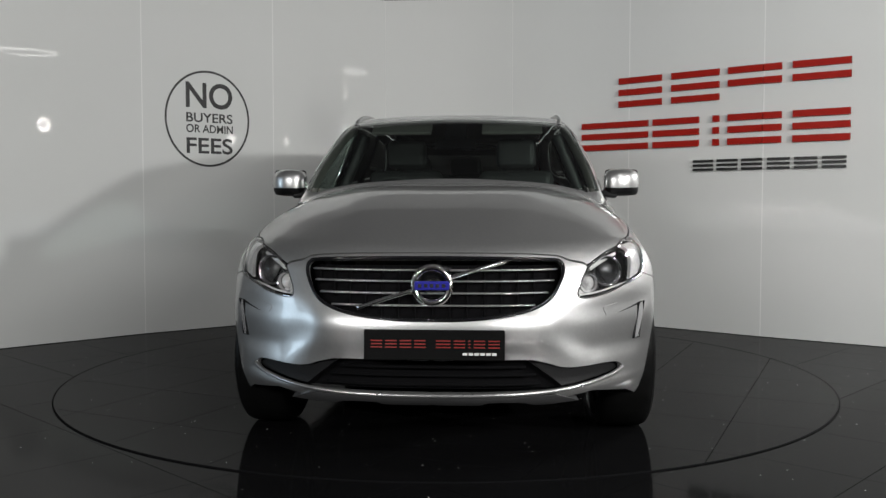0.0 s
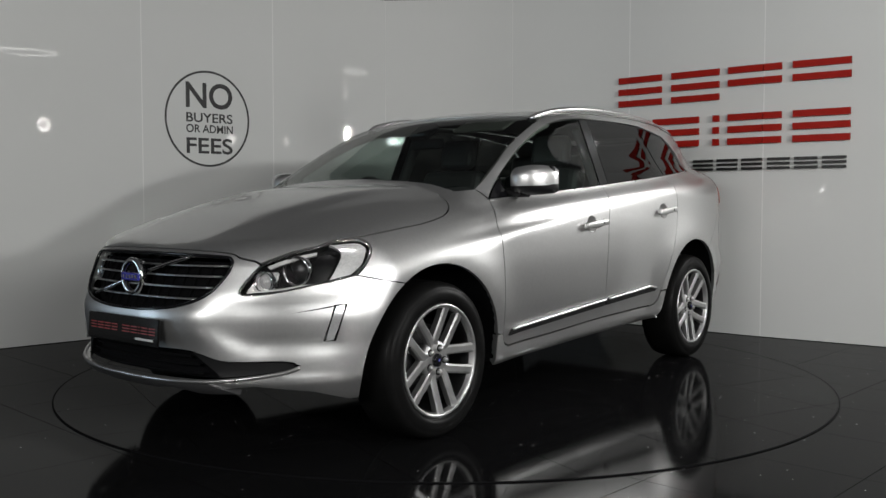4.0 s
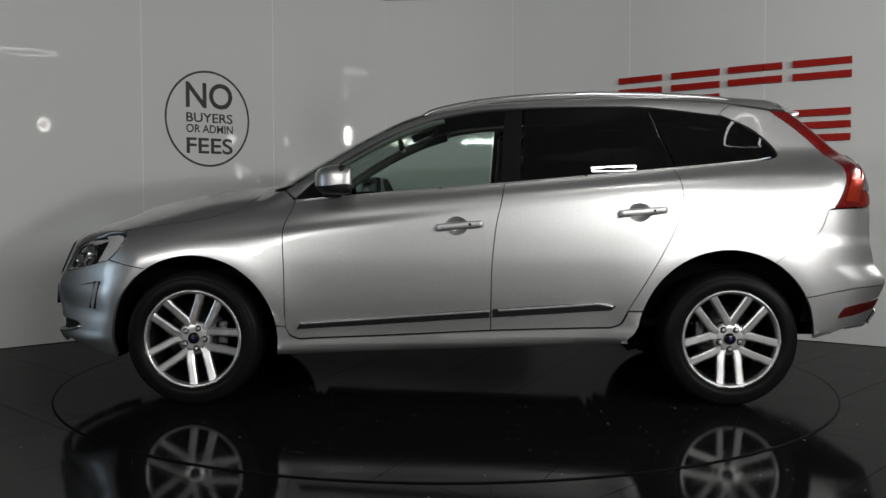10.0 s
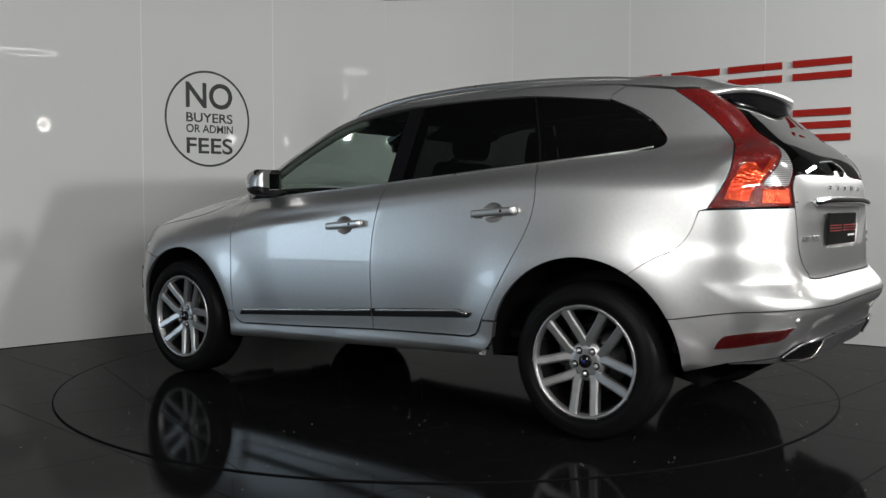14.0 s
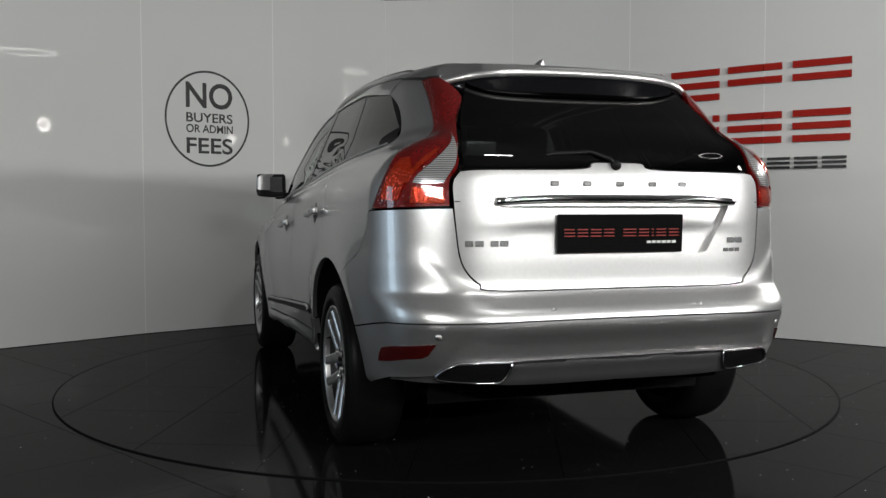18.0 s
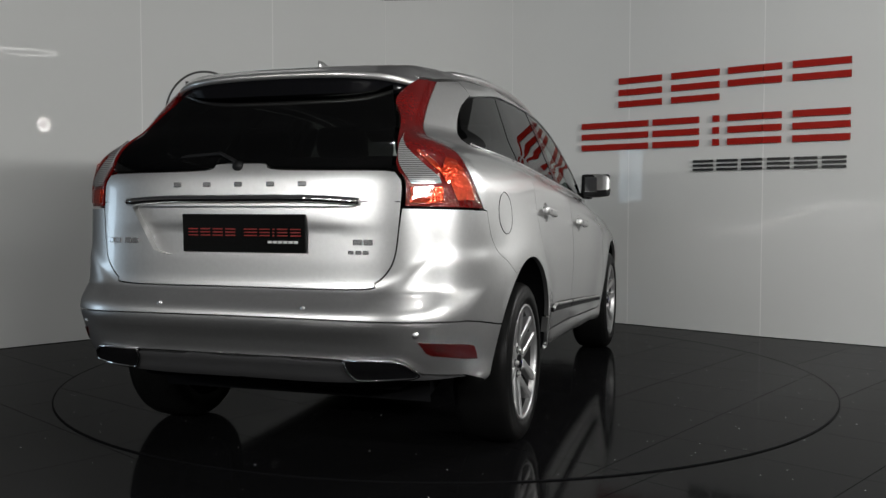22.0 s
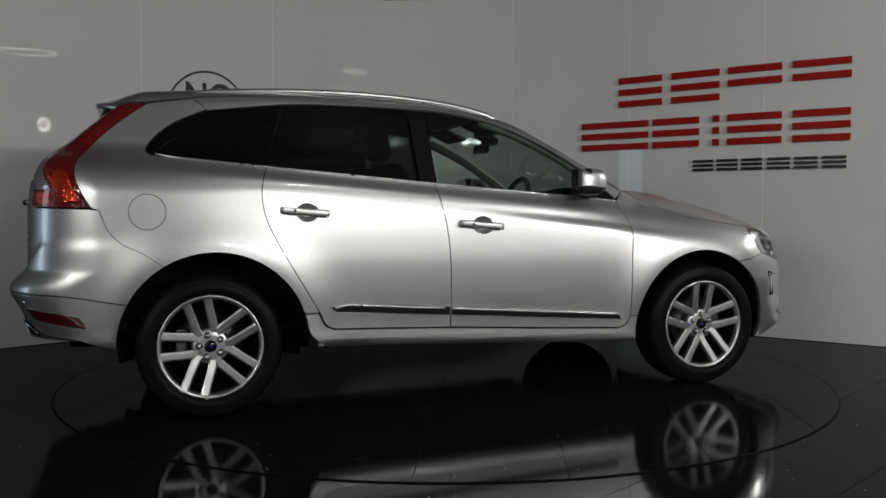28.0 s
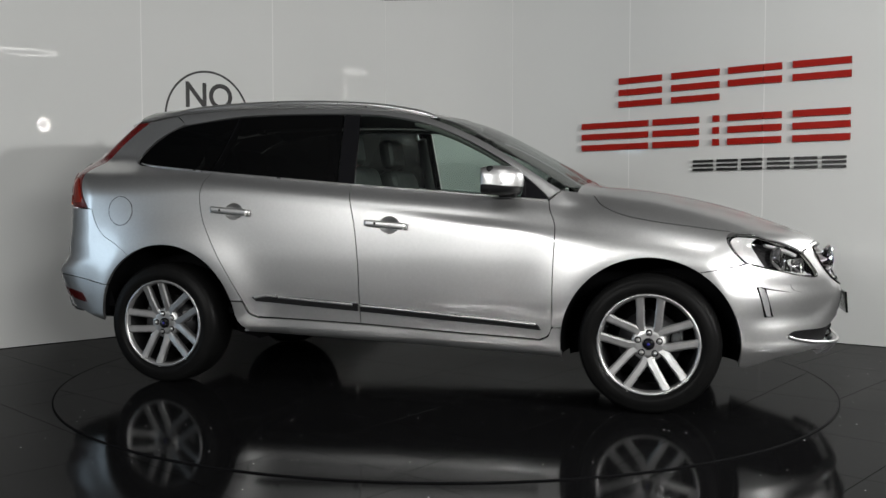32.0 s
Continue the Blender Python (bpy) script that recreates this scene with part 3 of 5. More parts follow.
pil = onto("side", spline([(0.19, 1.523), (0.411, 1.433), (0.60, 1.331), (0.75, 1.235), (0.87, 1.158), (0.93, 1.123)]))[:, :2]
SCREEN = np.vstack([[(0.255, 0.0), (0.245, 0.25), (0.21, 0.45)], pil, [(1.0, 0.62), (1.03, 0.3), (1.035, 0.0)]])
SCREEN = np.vstack([SCREEN, (SCREEN[1:-1] * [1, -1])[::-1]])
skin("windscreen", SCREEN, "top", GLASS_SCREEN, car, step=0.05, depth=0.005, lift=-0.004)

# windows
FW = outline([(0.87, 1.075), (0.77, 1.165), (0.62, 1.275), (0.41, 1.392), (0.17, 1.49), (-0.10, 1.545), (-0.225, 1.554)], [(-0.225, 1.554), (-0.20, 1.157)], [(-0.20, 1.157), (0.05, 1.132), (0.34, 1.11), (0.63, 1.085), (0.87, 1.067)])
RW = outline([(-0.335, 1.559), (-0.40, 1.562), (-0.70, 1.567), (-0.99, 1.562)], [(-0.99, 1.562), (-1.11, 1.233)], [(-1.11, 1.233), (-0.83, 1.208), (-0.54, 1.182), (-0.31, 1.164)])
QW = outline([(-1.0, 1.561), (-1.38, 1.52), (-1.54, 1.448), (-1.64, 1.365), (-1.672, 1.315), (-1.64, 1.288), (-1.55, 1.278)], [(-1.55, 1.278), (-1.41, 1.264), (-1.12, 1.234)])
for s in (1, -1):
    skin("front_window", FW, "side", GLASS_FRONT, car, side=s, depth=0.005, lift=-0.006)
    skin("rear_window", RW, "side", GLASS_REAR, car, side=s, depth=0.005, lift=-0.006)
    skin("quarter_window", QW, "side", GLASS_REAR, car, side=s, depth=0.005, lift=-0.006)
BPIL = outline([(-0.23, 1.554), (-0.33, 1.559)], [(-0.33, 1.559), (-0.305, 1.163)], [(-0.305, 1.163), (-0.205, 1.157)])
for s in (1, -1):
    skin("door_pillar", BPIL, "side", GLOSS_BLACK, car, side=s, depth=0.01, lift=-0.004, label="gloss black pillar cover")


def run(view, pts, lift=0.0, per=6):
    """A line laid on the body surface, lifted off it."""
    P = onto(view, spline(pts, per))
    return P + lift * gradient(P)


def flip(P):
    return [(p[0], -p[1], p[2]) for p in P]


def strip(name, view, pts, r, material, s=1, lift=0.0, flat=1.0, label="", per=6, n=8):
    P = run(view, pts, lift, per)
    if s < 0:
        P = flip(P)
    return part(name, tube(P, r, n, flat=flat), material, car, label)


# ---- front end ----
GRILLE_H = spline([(0.0, 0.838), (0.25, 0.836), (0.45, 0.830), (0.49, 0.820), (0.50, 0.795), (0.49, 0.755), (0.45, 0.69), (0.38, 0.650), (0.27, 0.625), (0.12, 0.612), (0.0, 0.610)])
GRILLE = from_face("front", GRILLE_H)
INTAKE = from_face("front", outline([(0.0, 0.455), (0.33, 0.458), (0.42, 0.445), (0.52, 0.418), (0.70, 0.418), (0.745, 0.40)], [(0.745, 0.40), (0.73, 0.378), (0.60, 0.358), (0.45, 0.342), (0.0, 0.332)]))
L_IN = from_face("front", spline([(0.60, 0.800), (0.565, 0.735), (0.555, 0.695), (0.57, 0.680), (0.62, 0.681), (0.70, 0.697)]))
L_LOW = from_side("front", spline([(2.0, 0.717), (1.92, 0.735), (1.845, 0.755)]))
L_BACK = from_side("front", spline([(1.845, 0.755), (1.80, 0.795), (1.76, 0.855), (1.757, 0.880), (1.79, 0.900), (1.86, 0.900)]))
L_TOP = from_face("front", spline([(0.74, 0.872), (0.68, 0.848), (0.60, 0.800)]))
LAMP = np.vstack([L_IN, L_LOW, L_BACK[1:], L_TOP])
NOSE = from_face("front", spline([(0.0, 0.856), (0.30, 0.853), (0.47, 0.843), (0.52, 0.826), (0.58, 0.812)]))
hl = onto("side", spline(HOODLINE))[:, :2]
lt = onto("front", np.vstack([L_BACK[-3:], L_TOP]))[:, :2]
ne = onto("front", NOSE)[:, :2]
HOOD = np.vstack([[(1.02, 0.0), (1.02, 0.30), (1.0, 0.55), (1.0, 0.70)], hl[::-1], lt, ne[::-1]])
HOOD = np.vstack([HOOD, (HOOD[1:-1] * [1, -1])[::-1]])
skin("bonnet", HOOD, "top", PAINT, car, step=0.035, gap=0.003)
bump_out = np.vstack([NOSE, L_IN, L_LOW, from_side("front", [(1.75, 0.735)]), from_side("front", arc(*FAR, 57, -13, 20)), from_side("front", spline([(1.85, 0.245), (2.0, 0.29)])), from_face("front", spline([(0.62, 0.318), (0.45, 0.300), (0.25, 0.298), (0.0, 0.298)]))])
DRL = from_face("front", outline([(0.800, 0.495), (0.826, 0.497)], [(0.826, 0.497), (0.852, 0.642)], [(0.852, 0.642), (0.826, 0.637)], [(0.826, 0.637), (0.800, 0.495)]))
skin("front_bumper", both(bump_out), "front", PAINT, car, holes=[both(GRILLE), both(INTAKE)], step=0.025, gap=0.002)

grille = skin("grille", both(GRILLE), "front", SHELL, car, lift=-0.05, gap=-0.004, depth=0.02, label="black slatted grille with chrome bars")
part("grille_frame", tube(run("front", np.vstack([both(GRILLE)[:-1]]), 0.0, 1), 0.007, 8, closed=True), GLOSS_BLACK, grille)
for z, half in ((0.800, 0.478), (0.757, 0.466), (0.713, 0.442), (0.668, 0.39)):
    a = from_face("front", [(half, z)])[0][0]
    P = run("front", [(-a, z), (-a * 0.66, z), (-a * 0.33, z), (0, z), (a * 0.33, z), (a * 0.66, z), (a, z)], -0.016)
    part("grille_bar", tube(P, 0.012, 8, flat=0.32), SATIN, grille)
for k in range(-7, 8):
    y = k * 0.066
    zt, zb = 0.825, 0.625 + 0.16 * (abs(y) / 0.5) ** 3
    P = run("front", from_face("front", [(y, zt), (y, zb)]), -0.036, 1)
    part("grille_rib", tube(P, 0.0045, 6), SHELL, grille)
# badge: a ring with a bar across and a slanting bar over the grille
bx, bz = 2.318, 0.738
ring = [(bx, 0.068 * math.cos(t), bz + 0.068 * math.sin(t)) for t in np.linspace(0, 2 * math.pi, 33)[:-1]]
badge = part("badge", tube(ring, 0.014, 10, closed=True), CHROME, grille, "round chrome badge")
part("badge_bar", box_bm(0.012, 0.132, 0.034, pose(bx + 0.010, 0, bz), 0.004), BLUE, badge, "blue enamel bar")
part("badge_back", lathe([(0.0, bx - 0.02), (0.062, bx - 0.02), (0.062, bx - 0.03), (0, bx - 0.03)], 24, "x"), GLOSS_BLACK, badge).location.z = bz
for y in (-0.045, -0.022, 0.0, 0.022, 0.045):
    part("letter_bar", box_bm(0.003, 0.013, 0.014, pose(bx + 0.0165, y, bz), 0.001), CHROME, badge)
part("slant_bar", tube(run("front", from_face("front", [(-0.285, 0.652), (-0.15, 0.695), (-0.06, 0.722)]), -0.002), 0.008, 8), CHROME, grille)
part("slant_bar", tube(run("front", from_face("front", [(0.06, 0.763), (0.15, 0.790), (0.285, 0.828)]), -0.002), 0.008, 8), CHROME, grille)
part("badge_arrow", tube([(2.31, 0.052, 0.775), (2.31, 0.068, 0.800), (2.31, 0.045, 0.803)], 0.008, 6), CHROME, grille)

intake = skin("lower_intake", both(INTAKE), "front", SHELL, car, lift=-0.06, gap=-0.004, depth=0.02, label="black lower air intake")
for z, h in ((0.425, 0.36), (0.395, 0.40), (0.366, 0.42)):
    a = from_face("front", [(h, z)])[0][0]
    part("intake_bar", tube(run("front", [(-a, z), (-a / 2, z), (0, z), (a / 2, z), (a, z)], -0.03), 0.006, 6), SHELL, intake)
FIN = from_face("front", outline([(0.37, 0.447), (0.44, 0.437), (0.53, 0.414), (0.70, 0.414), (0.738, 0.398)], [(0.738, 0.398), (0.725, 0.380), (0.60, 0.362), (0.50, 0.352)], [(0.50, 0.352), (0.44, 0.395), (0.37, 0.447)]))
for s in (1, -1):
    skin("intake_fin", FIN, "front", DARK, car, lift=-0.018, side=s, depth=0.05)
lip = from_face("front", spline([(0.745, 0.392), (0.70, 0.372), (0.60, 0.352), (0.45, 0.336), (0.2, 0.328), (0.0, 0.326)]))
part("chrome_lip", tube(run("front", np.vstack([lip, (lip * [-1, 1])[::-1][1:]]), 0.004, 1), 0.0085, 8), SATIN, car, "bright silver lower lip")
SK = from_face("front", outline([(0.0, 0.322), (0.40, 0.328), (0.47, 0.326)], [(0.47, 0.326), (0.53, 0.305), (0.56, 0.290)], [(0.56, 0.290), (0.40, 0.285), (0.33, 0.298), (0.22, 0.299), (0.17, 0.288), (0.0, 0.288)]))
skin("skid_plate", both(SK), "front", VALANCE, car, lift=0.009, depth=0.025, label="grey skid plate")

for s in (1, -1):
    lamp = skin("headlamp", LAMP, "front", LENS, car, side=s, depth=0.01, lift=0.001, label="clear headlamp with dark inner housing")
    skin("housing", LAMP, "front", LAMP_INNER, lamp, side=s, lift=-0.055, gap=-0.004, depth=0.01)
    part("lamp_rim", tube([(p[0], p[1] * s, p[2]) for p in run("front", inset(LAMP, 0.003), -0.004, 1)], 0.0035, 6, closed=True), CHROME, lamp)
    TOPB = from_face("front", outline([(0.615, 0.800), (0.68, 0.838), (0.745, 0.862)], [(0.745, 0.862), (0.75, 0.845)], [(0.75, 0.845), (0.69, 0.818), (0.63, 0.785)], [(0.63, 0.785), (0.615, 0.800)]))
    skin("upper_reflector", TOPB, "front", CLEAR_LENS, lamp, side=s, lift=-0.022, depth=0.015)
    INB = from_face("front", outline([(0.605, 0.785), (0.572, 0.725), (0.568, 0.703)], [(0.568, 0.703), (0.60, 0.700), (0.66, 0.712)], [(0.66, 0.712), (0.662, 0.765), (0.658, 0.782)], [(0.658, 0.782), (0.605, 0.785)]))
    skin("cornering_reflector", INB, "front", CLEAR_LENS, lamp, side=s, lift=-0.034, depth=0.012, sink=lambda q: 0.012 * (1 + math.sin(q[0] * 190) * math.sin(q[1] * 150)))
    for (y, z, r, nm) in ((0.715, 0.785, 0.052, "projector"), (0.625, 0.745, 0.036, "reflector")):
        a = from_face("front", [(y, z)])
        c = run("front", a, -0.045, 1)[0]
        m = Matrix.Translation((c[0], c[1] * s, c[2])) @ Matrix.Rotation(radians(18 * s), 4, "Z")
        bm = lathe([(r * 1.16, -0.01), (r * 1.2, 0.022), (r * 1.12, 0.028), (r * 1.0, 0.02), (r * 0.96, -0.002)], 28, "x")
        bmesh.ops.transform(bm, matrix=m, verts=bm.verts)
        pr = part(nm, bm, CHROME, lamp)
        bm = lathe([(0.0, 0.026), (r * 0.45, 0.022), (r * 0.75, 0.012), (r * 0.97, -0.006)], 24, "x")
        bmesh.ops.transform(bm, matrix=m, verts=bm.verts)
        part("lens", bm, LENS if nm == "projector" else CLEAR_LENS, pr)
        bm = lathe([(0.0, 0.004), (r * 0.97, 0.0), (r, -0.02)], 24, "x")
        bmesh.ops.transform(bm, matrix=m, verts=bm.verts)
        part("bulb_shade", bm, BRAKE, pr)
    # bright inner band along the outer end of the lamp
    BAND = from_side("front", outline([(1.90, 0.885), (1.80, 0.893), (1.772, 0.875), (1.775, 0.855)], [(1.775, 0.855), (1.81, 0.80), (1.86, 0.758)], [(1.86, 0.758), (1.94, 0.738)], [(1.94, 0.738), (1.90, 0.80), (1.875, 0.85), (1.90, 0.885)]))
    skin("inner_band", BAND, "front", CLEAR_LENS, lamp, side=s, lift=-0.012, depth=0.015)
    LOWB = from_face("front", outline([(0.575, 0.69), (0.66, 0.697), (0.74, 0.713)], [(0.74, 0.713), (0.80, 0.722), (0.80, 0.735)], [(0.80, 0.735), (0.74, 0.726), (0.66, 0.710), (0.575, 0.701)]))
    skin("inner_strip", LOWB, "front", CLEAR_LENS, lamp, side=s, lift=-0.02, depth=0.012)
    drl = skin("running_lamp", DRL, "front", DRL_LENS, car, side=s, lift=0.003, depth=0.02, label="upright clear running lamp in a chrome frame")
    part("frame", tube([(p[0], p[1] * s, p[2]) for p in run("front", DRL, 0.004, 1)], 0.0055, 6, closed=True), GLOSS_BLACK, drl)
    WASH = from_face("front", outline([(0.672, 0.605), (0.66, 0.635), (0.675, 0.645), (0.725, 0.652)], [(0.725, 0.652), (0.715, 0.62), (0.672, 0.605)]))
    skin("washer_cover", WASH, "front", PAINT, car, side=s, lift=0.0025, depth=0.004)
    # black strip laid on the bumper for the shade along its crease
    CREASE_SHADE = from_face("front", outline([(0.72, 0.612), (0.78, 0.628), (0.838, 0.645)], [(0.838, 0.645), (0.838, 0.632)], [(0.838, 0.632), (0.78, 0.618), (0.72, 0.607)]))
    skin("bumper_crease_shade", CREASE_SHADE, "front", DARK, car, side=s, lift=0.003, depth=0.004)


def plate(x, z, tilt, s):
    """A black show plate with red and white print, drawn as plain bars."""
    p = new("number_plate")
    p.parent = car
    p.matrix_basis = pose(x, 0.012 * s, z, 0, tilt, 0 if s > 0 else 180)
    p["label"] = "black show plate with red and white print"
    part("plate_board", box_bm(0.012, 0.524, 0.114 if s > 0 else 0.145, None, 0.004), PLATE, p)
    y = -0.238
    for k, w in enumerate((0.048, 0.048, 0.048, 0.048, 0, 0.060, 0.048, 0.014, 0.048, 0.048)):
        if w:
            for dz in (-0.012, 0.0, 0.012):
                part("print_bar", box_bm(0.002, w - 0.006, 0.0042, pose(0.0066, y + w / 2, dz + 0.004)), RED_INK, p)
        y += (w or 0.02) + 0.006
    for k in range(6):
        part("print_bar", box_bm(0.002, 0.017, 0.009, pose(0.0066, 0.115 + k * 0.0215, -0.032)), WHITE_INK, p)


plate(2.378, 0.522, -4, 1)

# ---- rear end ----
tg_side = [(0.0, 0.734), (0.49, 0.736), (0.55, 0.76), (0.595, 0.805), (0.617, 0.86), (0.628, 0.95), (0.635, 1.04), (0.635, 1.12), (0.61, 1.16)]
RECESS = from_face("rear", outline([(0.0, 1.035), (0.475, 1.035)], [(0.475, 1.035), (0.385, 0.885), (0.36, 0.863), (0.31, 0.853)], [(0.31, 0.853), (0.0, 0.850)]))
ru = np.vstack([from_face("rear", spline([(0.0, 0.731), (0.492, 0.733), (0.553, 0.757), (0.598, 0.803), (0.620, 0.86), (0.631, 0.95), (0.639, 1.028)])), from_side("rear", spline([(-2.0, 1.022), (-1.905, 1.018), (-1.888, 1.016)])), from_side("rear", spline(JOINT)[::-1][1:]), from_side("rear", arc(*RAR, 121, 152, 12)[1:]), from_side("rear", [(-1.80, 0.572)]), from_side("rear", spline([(-1.95, 0.598), (-2.05, 0.612)])), from_face("rear", spline([(0.72, 0.625), (0.4, 0.632), (0.0, 0.634)]))])
skin("rear_bumper", both(ru), "rear", PAINT, car, step=0.015, gap=0.0012)
rl = np.vstack([from_face("rear", spline([(0.0, 0.631), (0.4, 0.629), (0.72, 0.622)])), from_side("rear", spline([(-2.05, 0.609), (-1.95, 0.595), (-1.80, 0.569)])), from_side("rear", arc(*RAR, 152.5, 181, 10)), from_side("rear", spline([(-1.86, 0.36), (-2.0, 0.40)])), from_face("rear", spline([(0.70, 0.425), (0.64, 0.462), (0.4, 0.478), (0.0, 0.478)]))])
skin("lower_rear_bumper", both(rl), "rear", PAINT, car, step=0.025, gap=0.0015)
val = np.vstack([from_face("rear", outline([(0.0, 0.474), (0.10, 0.474), (0.12, 0.478), (0.22, 0.478), (0.24, 0.473), (0.40, 0.473)], [(0.64, 0.458), (0.70, 0.421)])), from_side("rear", [(-2.0, 0.396)]), from_face("rear", spline([(0.62, 0.40), (0.35, 0.385), (0.0, 0.385)]))])
skin("rear_valance", both(val), "rear", VALANCE, car, lift=0.004, depth=0.03, label="satin grey lower valance")
tg = np.vstack([from_face("rear", spline(tg_side)), from_face("rear", spline([(0.57, 1.165), (0.16, 1.172), (0.10, 1.195), (0.0, 1.197)]))])
tailgate = skin("tailgate", both(tg), "rear", PAINT, car, holes=[both(RECESS)], step=0.025, depth=0.03, gap=0.001)
skin("plate_recess", both(RECESS), "rear", PAINT, tailgate, lift=-0.028, gap=-0.001, depth=0.01, step=0.03)
ch = from_face("rear", spline([(0.49, 1.052), (0.30, 1.062), (0.0, 1.063)]))
part("chrome_strip", tube(run("rear", np.vstack([ch, (ch * [-1, 1])[::-1][1:]]), 0.008, 1), 0.017, 10, flat=0.9), CHROME, tailgate, "chrome tailgate strip")
sp = from_face("rear", [(0.632, 1.052), (0.50, 1.052)])
for s in (1, -1):
    part("tailgate_joint", tube([(p[0], p[1] * s, p[2]) for p in run("rear", sp, 0.0, 1)], 0.0022, 6), DARK, tailgate)
for y in (-0.265, -0.135, 0.0, 0.135, 0.265):
    p = run("rear", from_face("rear", [(y, 1.118)]), 0.004, 1)[0]
    part("letter_bar", box_bm(0.006, 0.034, 0.019, pose(p[0], y, 1.118), 0.003), LETTER, tailgate)
for y0, z0, n, w in ((0.46, 0.902, 2, 0.030), (0.55, 0.902, 2, 0.030), (-0.523, 0.905, 2, 0.034), (-0.515, 0.868, 3, 0.022)):
    for k in range(n):
        y = y0 + k * (w + 0.006)
        p = run("rear", from_face("rear", [(y, z0)]), 0.003, 1)[0]
        nrm = gradient(run("rear", from_face("rear", [(y, z0)]), 0.0, 1))[0]
        ya = math.degrees(math.atan2(nrm[1], nrm[0]))
        part("letter_bar", box_bm(0.004, w, 0.021 if z0 > 0.9 else 0.014, pose(p[0], p[1], p[2], 0, 0, ya), 0.0015), LETTER, tailgate)
plate(-2.232, 0.934, 2, -1)
rw = np.vstack([from_face("rear", spline([(0.0, 1.202), (0.10, 1.200), (0.16, 1.178), (0.57, 1.171), (0.598, 1.173)])), from_face("rear", spline([(0.595, 1.25), (0.545, 1.38), (0.49, 1.49), (0.47, 1.53)])), from_face("rear", [(0.0, 1.56)])])
skin("rear_screen", both(rw), "rear", GLASS_REAR, car, depth=0.005, lift=-0.003)
tl_in = from_face("rear", spline([(0.648, 1.035), (0.646, 1.125), (0.62, 1.165), (0.607, 1.20), (0.603, 1.25), (0.555, 1.385), (0.512, 1.45), (0.520, 1.50), (0.555, 1.551)]))
tl_out = from_side("rear", spline(TAIL_F))
TAILO = np.vstack([tl_in, tl_out])
CLR = from_face("rear", outline([(0.604, 1.305), (0.632, 1.257), (0.686, 1.205), (0.745, 1.15), (0.763, 1.118)], [(0.763, 1.118), (0.71, 1.113), (0.664, 1.116)], [(0.664, 1.116), (0.650, 1.140), (0.628, 1.172), (0.615, 1.20), (0.606, 1.25), (0.604, 1.305)]))
AMB = from_face("rear", outline([(0.662, 1.045), (0.664, 1.106)], [(0.664, 1.106), (0.71, 1.104), (0.765, 1.108)], [(0.765, 1.108), (0.772, 1.045)], [(0.772, 1.045), (0.662, 1.045)]))
UPC = from_face("rear", outline([(0.675, 1.245), (0.72, 1.215), (0.765, 1.165), (0.785, 1.12)], [(0.785, 1.12), (0.775, 1.115)], [(0.775, 1.115), (0.752, 1.155), (0.70, 1.208), (0.665, 1.238)], [(0.665, 1.238), (0.675, 1.245)]))
for s in (1, -1):
    tl = skin("tail_lamp", TAILO, "rear", RED_LENS, car, side=s, depth=0.03, step=0.02, label="tall red tail lamp with a clear insert")
    skin("clear_insert", CLR, "rear", RIBBED, tl, side=s, lift=0.006, depth=0.008, step=0.014)
    skin("lamp_cell", AMB, "rear", CELL_LENS, tl, side=s, lift=0.005, depth=0.007, step=0.014)
    skin("upper_cell", UPC, "rear", CELL_LENS, tl, side=s, lift=0.005, depth=0.007, step=0.012)
    OUTC = from_side("rear", outline([(-2.075, 1.215), (-2.035, 1.205), (-2.005, 1.14), (-1.975, 1.06)], [(-1.975, 1.06), (-2.065, 1.052)], [(-2.065, 1.052), (-2.085, 1.12), (-2.105, 1.16), (-2.075, 1.215)]))
    skin("outer_cell", OUTC, "rear", CELL_LENS, tl, side=s, lift=0.005, depth=0.007, step=0.012)
    RFL = np.vstack([from_face("rear", [(0.703, 0.553)]), from_side("rear", [(-2.08, 0.531), (-2.02, 0.521), (-1.985, 0.512), (-1.962, 0.485), (-1.945, 0.452), (-2.03, 0.463), (-2.11, 0.480)]), from_face("rear", [(0.742, 0.492), (0.725, 0.505)])])
    rf = skin("reflector", RFL, "rear", REFLEX, car, side=s, lift=0.003, depth=0.008, step=0.02, label="dark red bumper reflector")
    for y, z in ((0.705, 0.575),):
        p = run("rear", from_face("rear", [(y, z)]), 0.0, 1)[0]
        nn = gradient(np.array([p]))[0]
        m = Matrix.Translation((p[0], p[1] * s, p[2])) @ Vector((nn[0], nn[1] * s, nn[2])).to_track_quat("X", "Z").to_matrix().to_4x4()
        bm = lathe([(0.0, 0.004), (0.008, 0.004), (0.009, 0.001), (0.0125, 0.001), (0.013, -0.004)], 20, "x")
        bmesh.ops.transform(bm, matrix=m, verts=bm.verts)
        part("parking_sensor", bm, PAINT, car)
    # exhaust tip: a chrome frame round a flat black sheet, the hollow's shade as colour
    EXH = from_face("rear", outline([(0.438, 0.480), (0.63, 0.481)], [(0.63, 0.481), (0.665, 0.462), (0.692, 0.428), (0.675, 0.414)], [(0.675, 0.414), (0.50, 0.405), (0.465, 0.410)], [(0.465, 0.410), (0.447, 0.44), (0.438, 0.480)]))
    ex = part("exhaust_tip", tube([(p[0], p[1] * s, p[2]) for p in run("rear", EXH, 0.012, 1)], 0.0045, 8, closed=True), CHROME, car, "chrome rounded exhaust tip")
    skin("throat_shade", EXH, "rear", SHELL, ex, side=s, lift=0.009, gap=-0.001, depth=0.012)
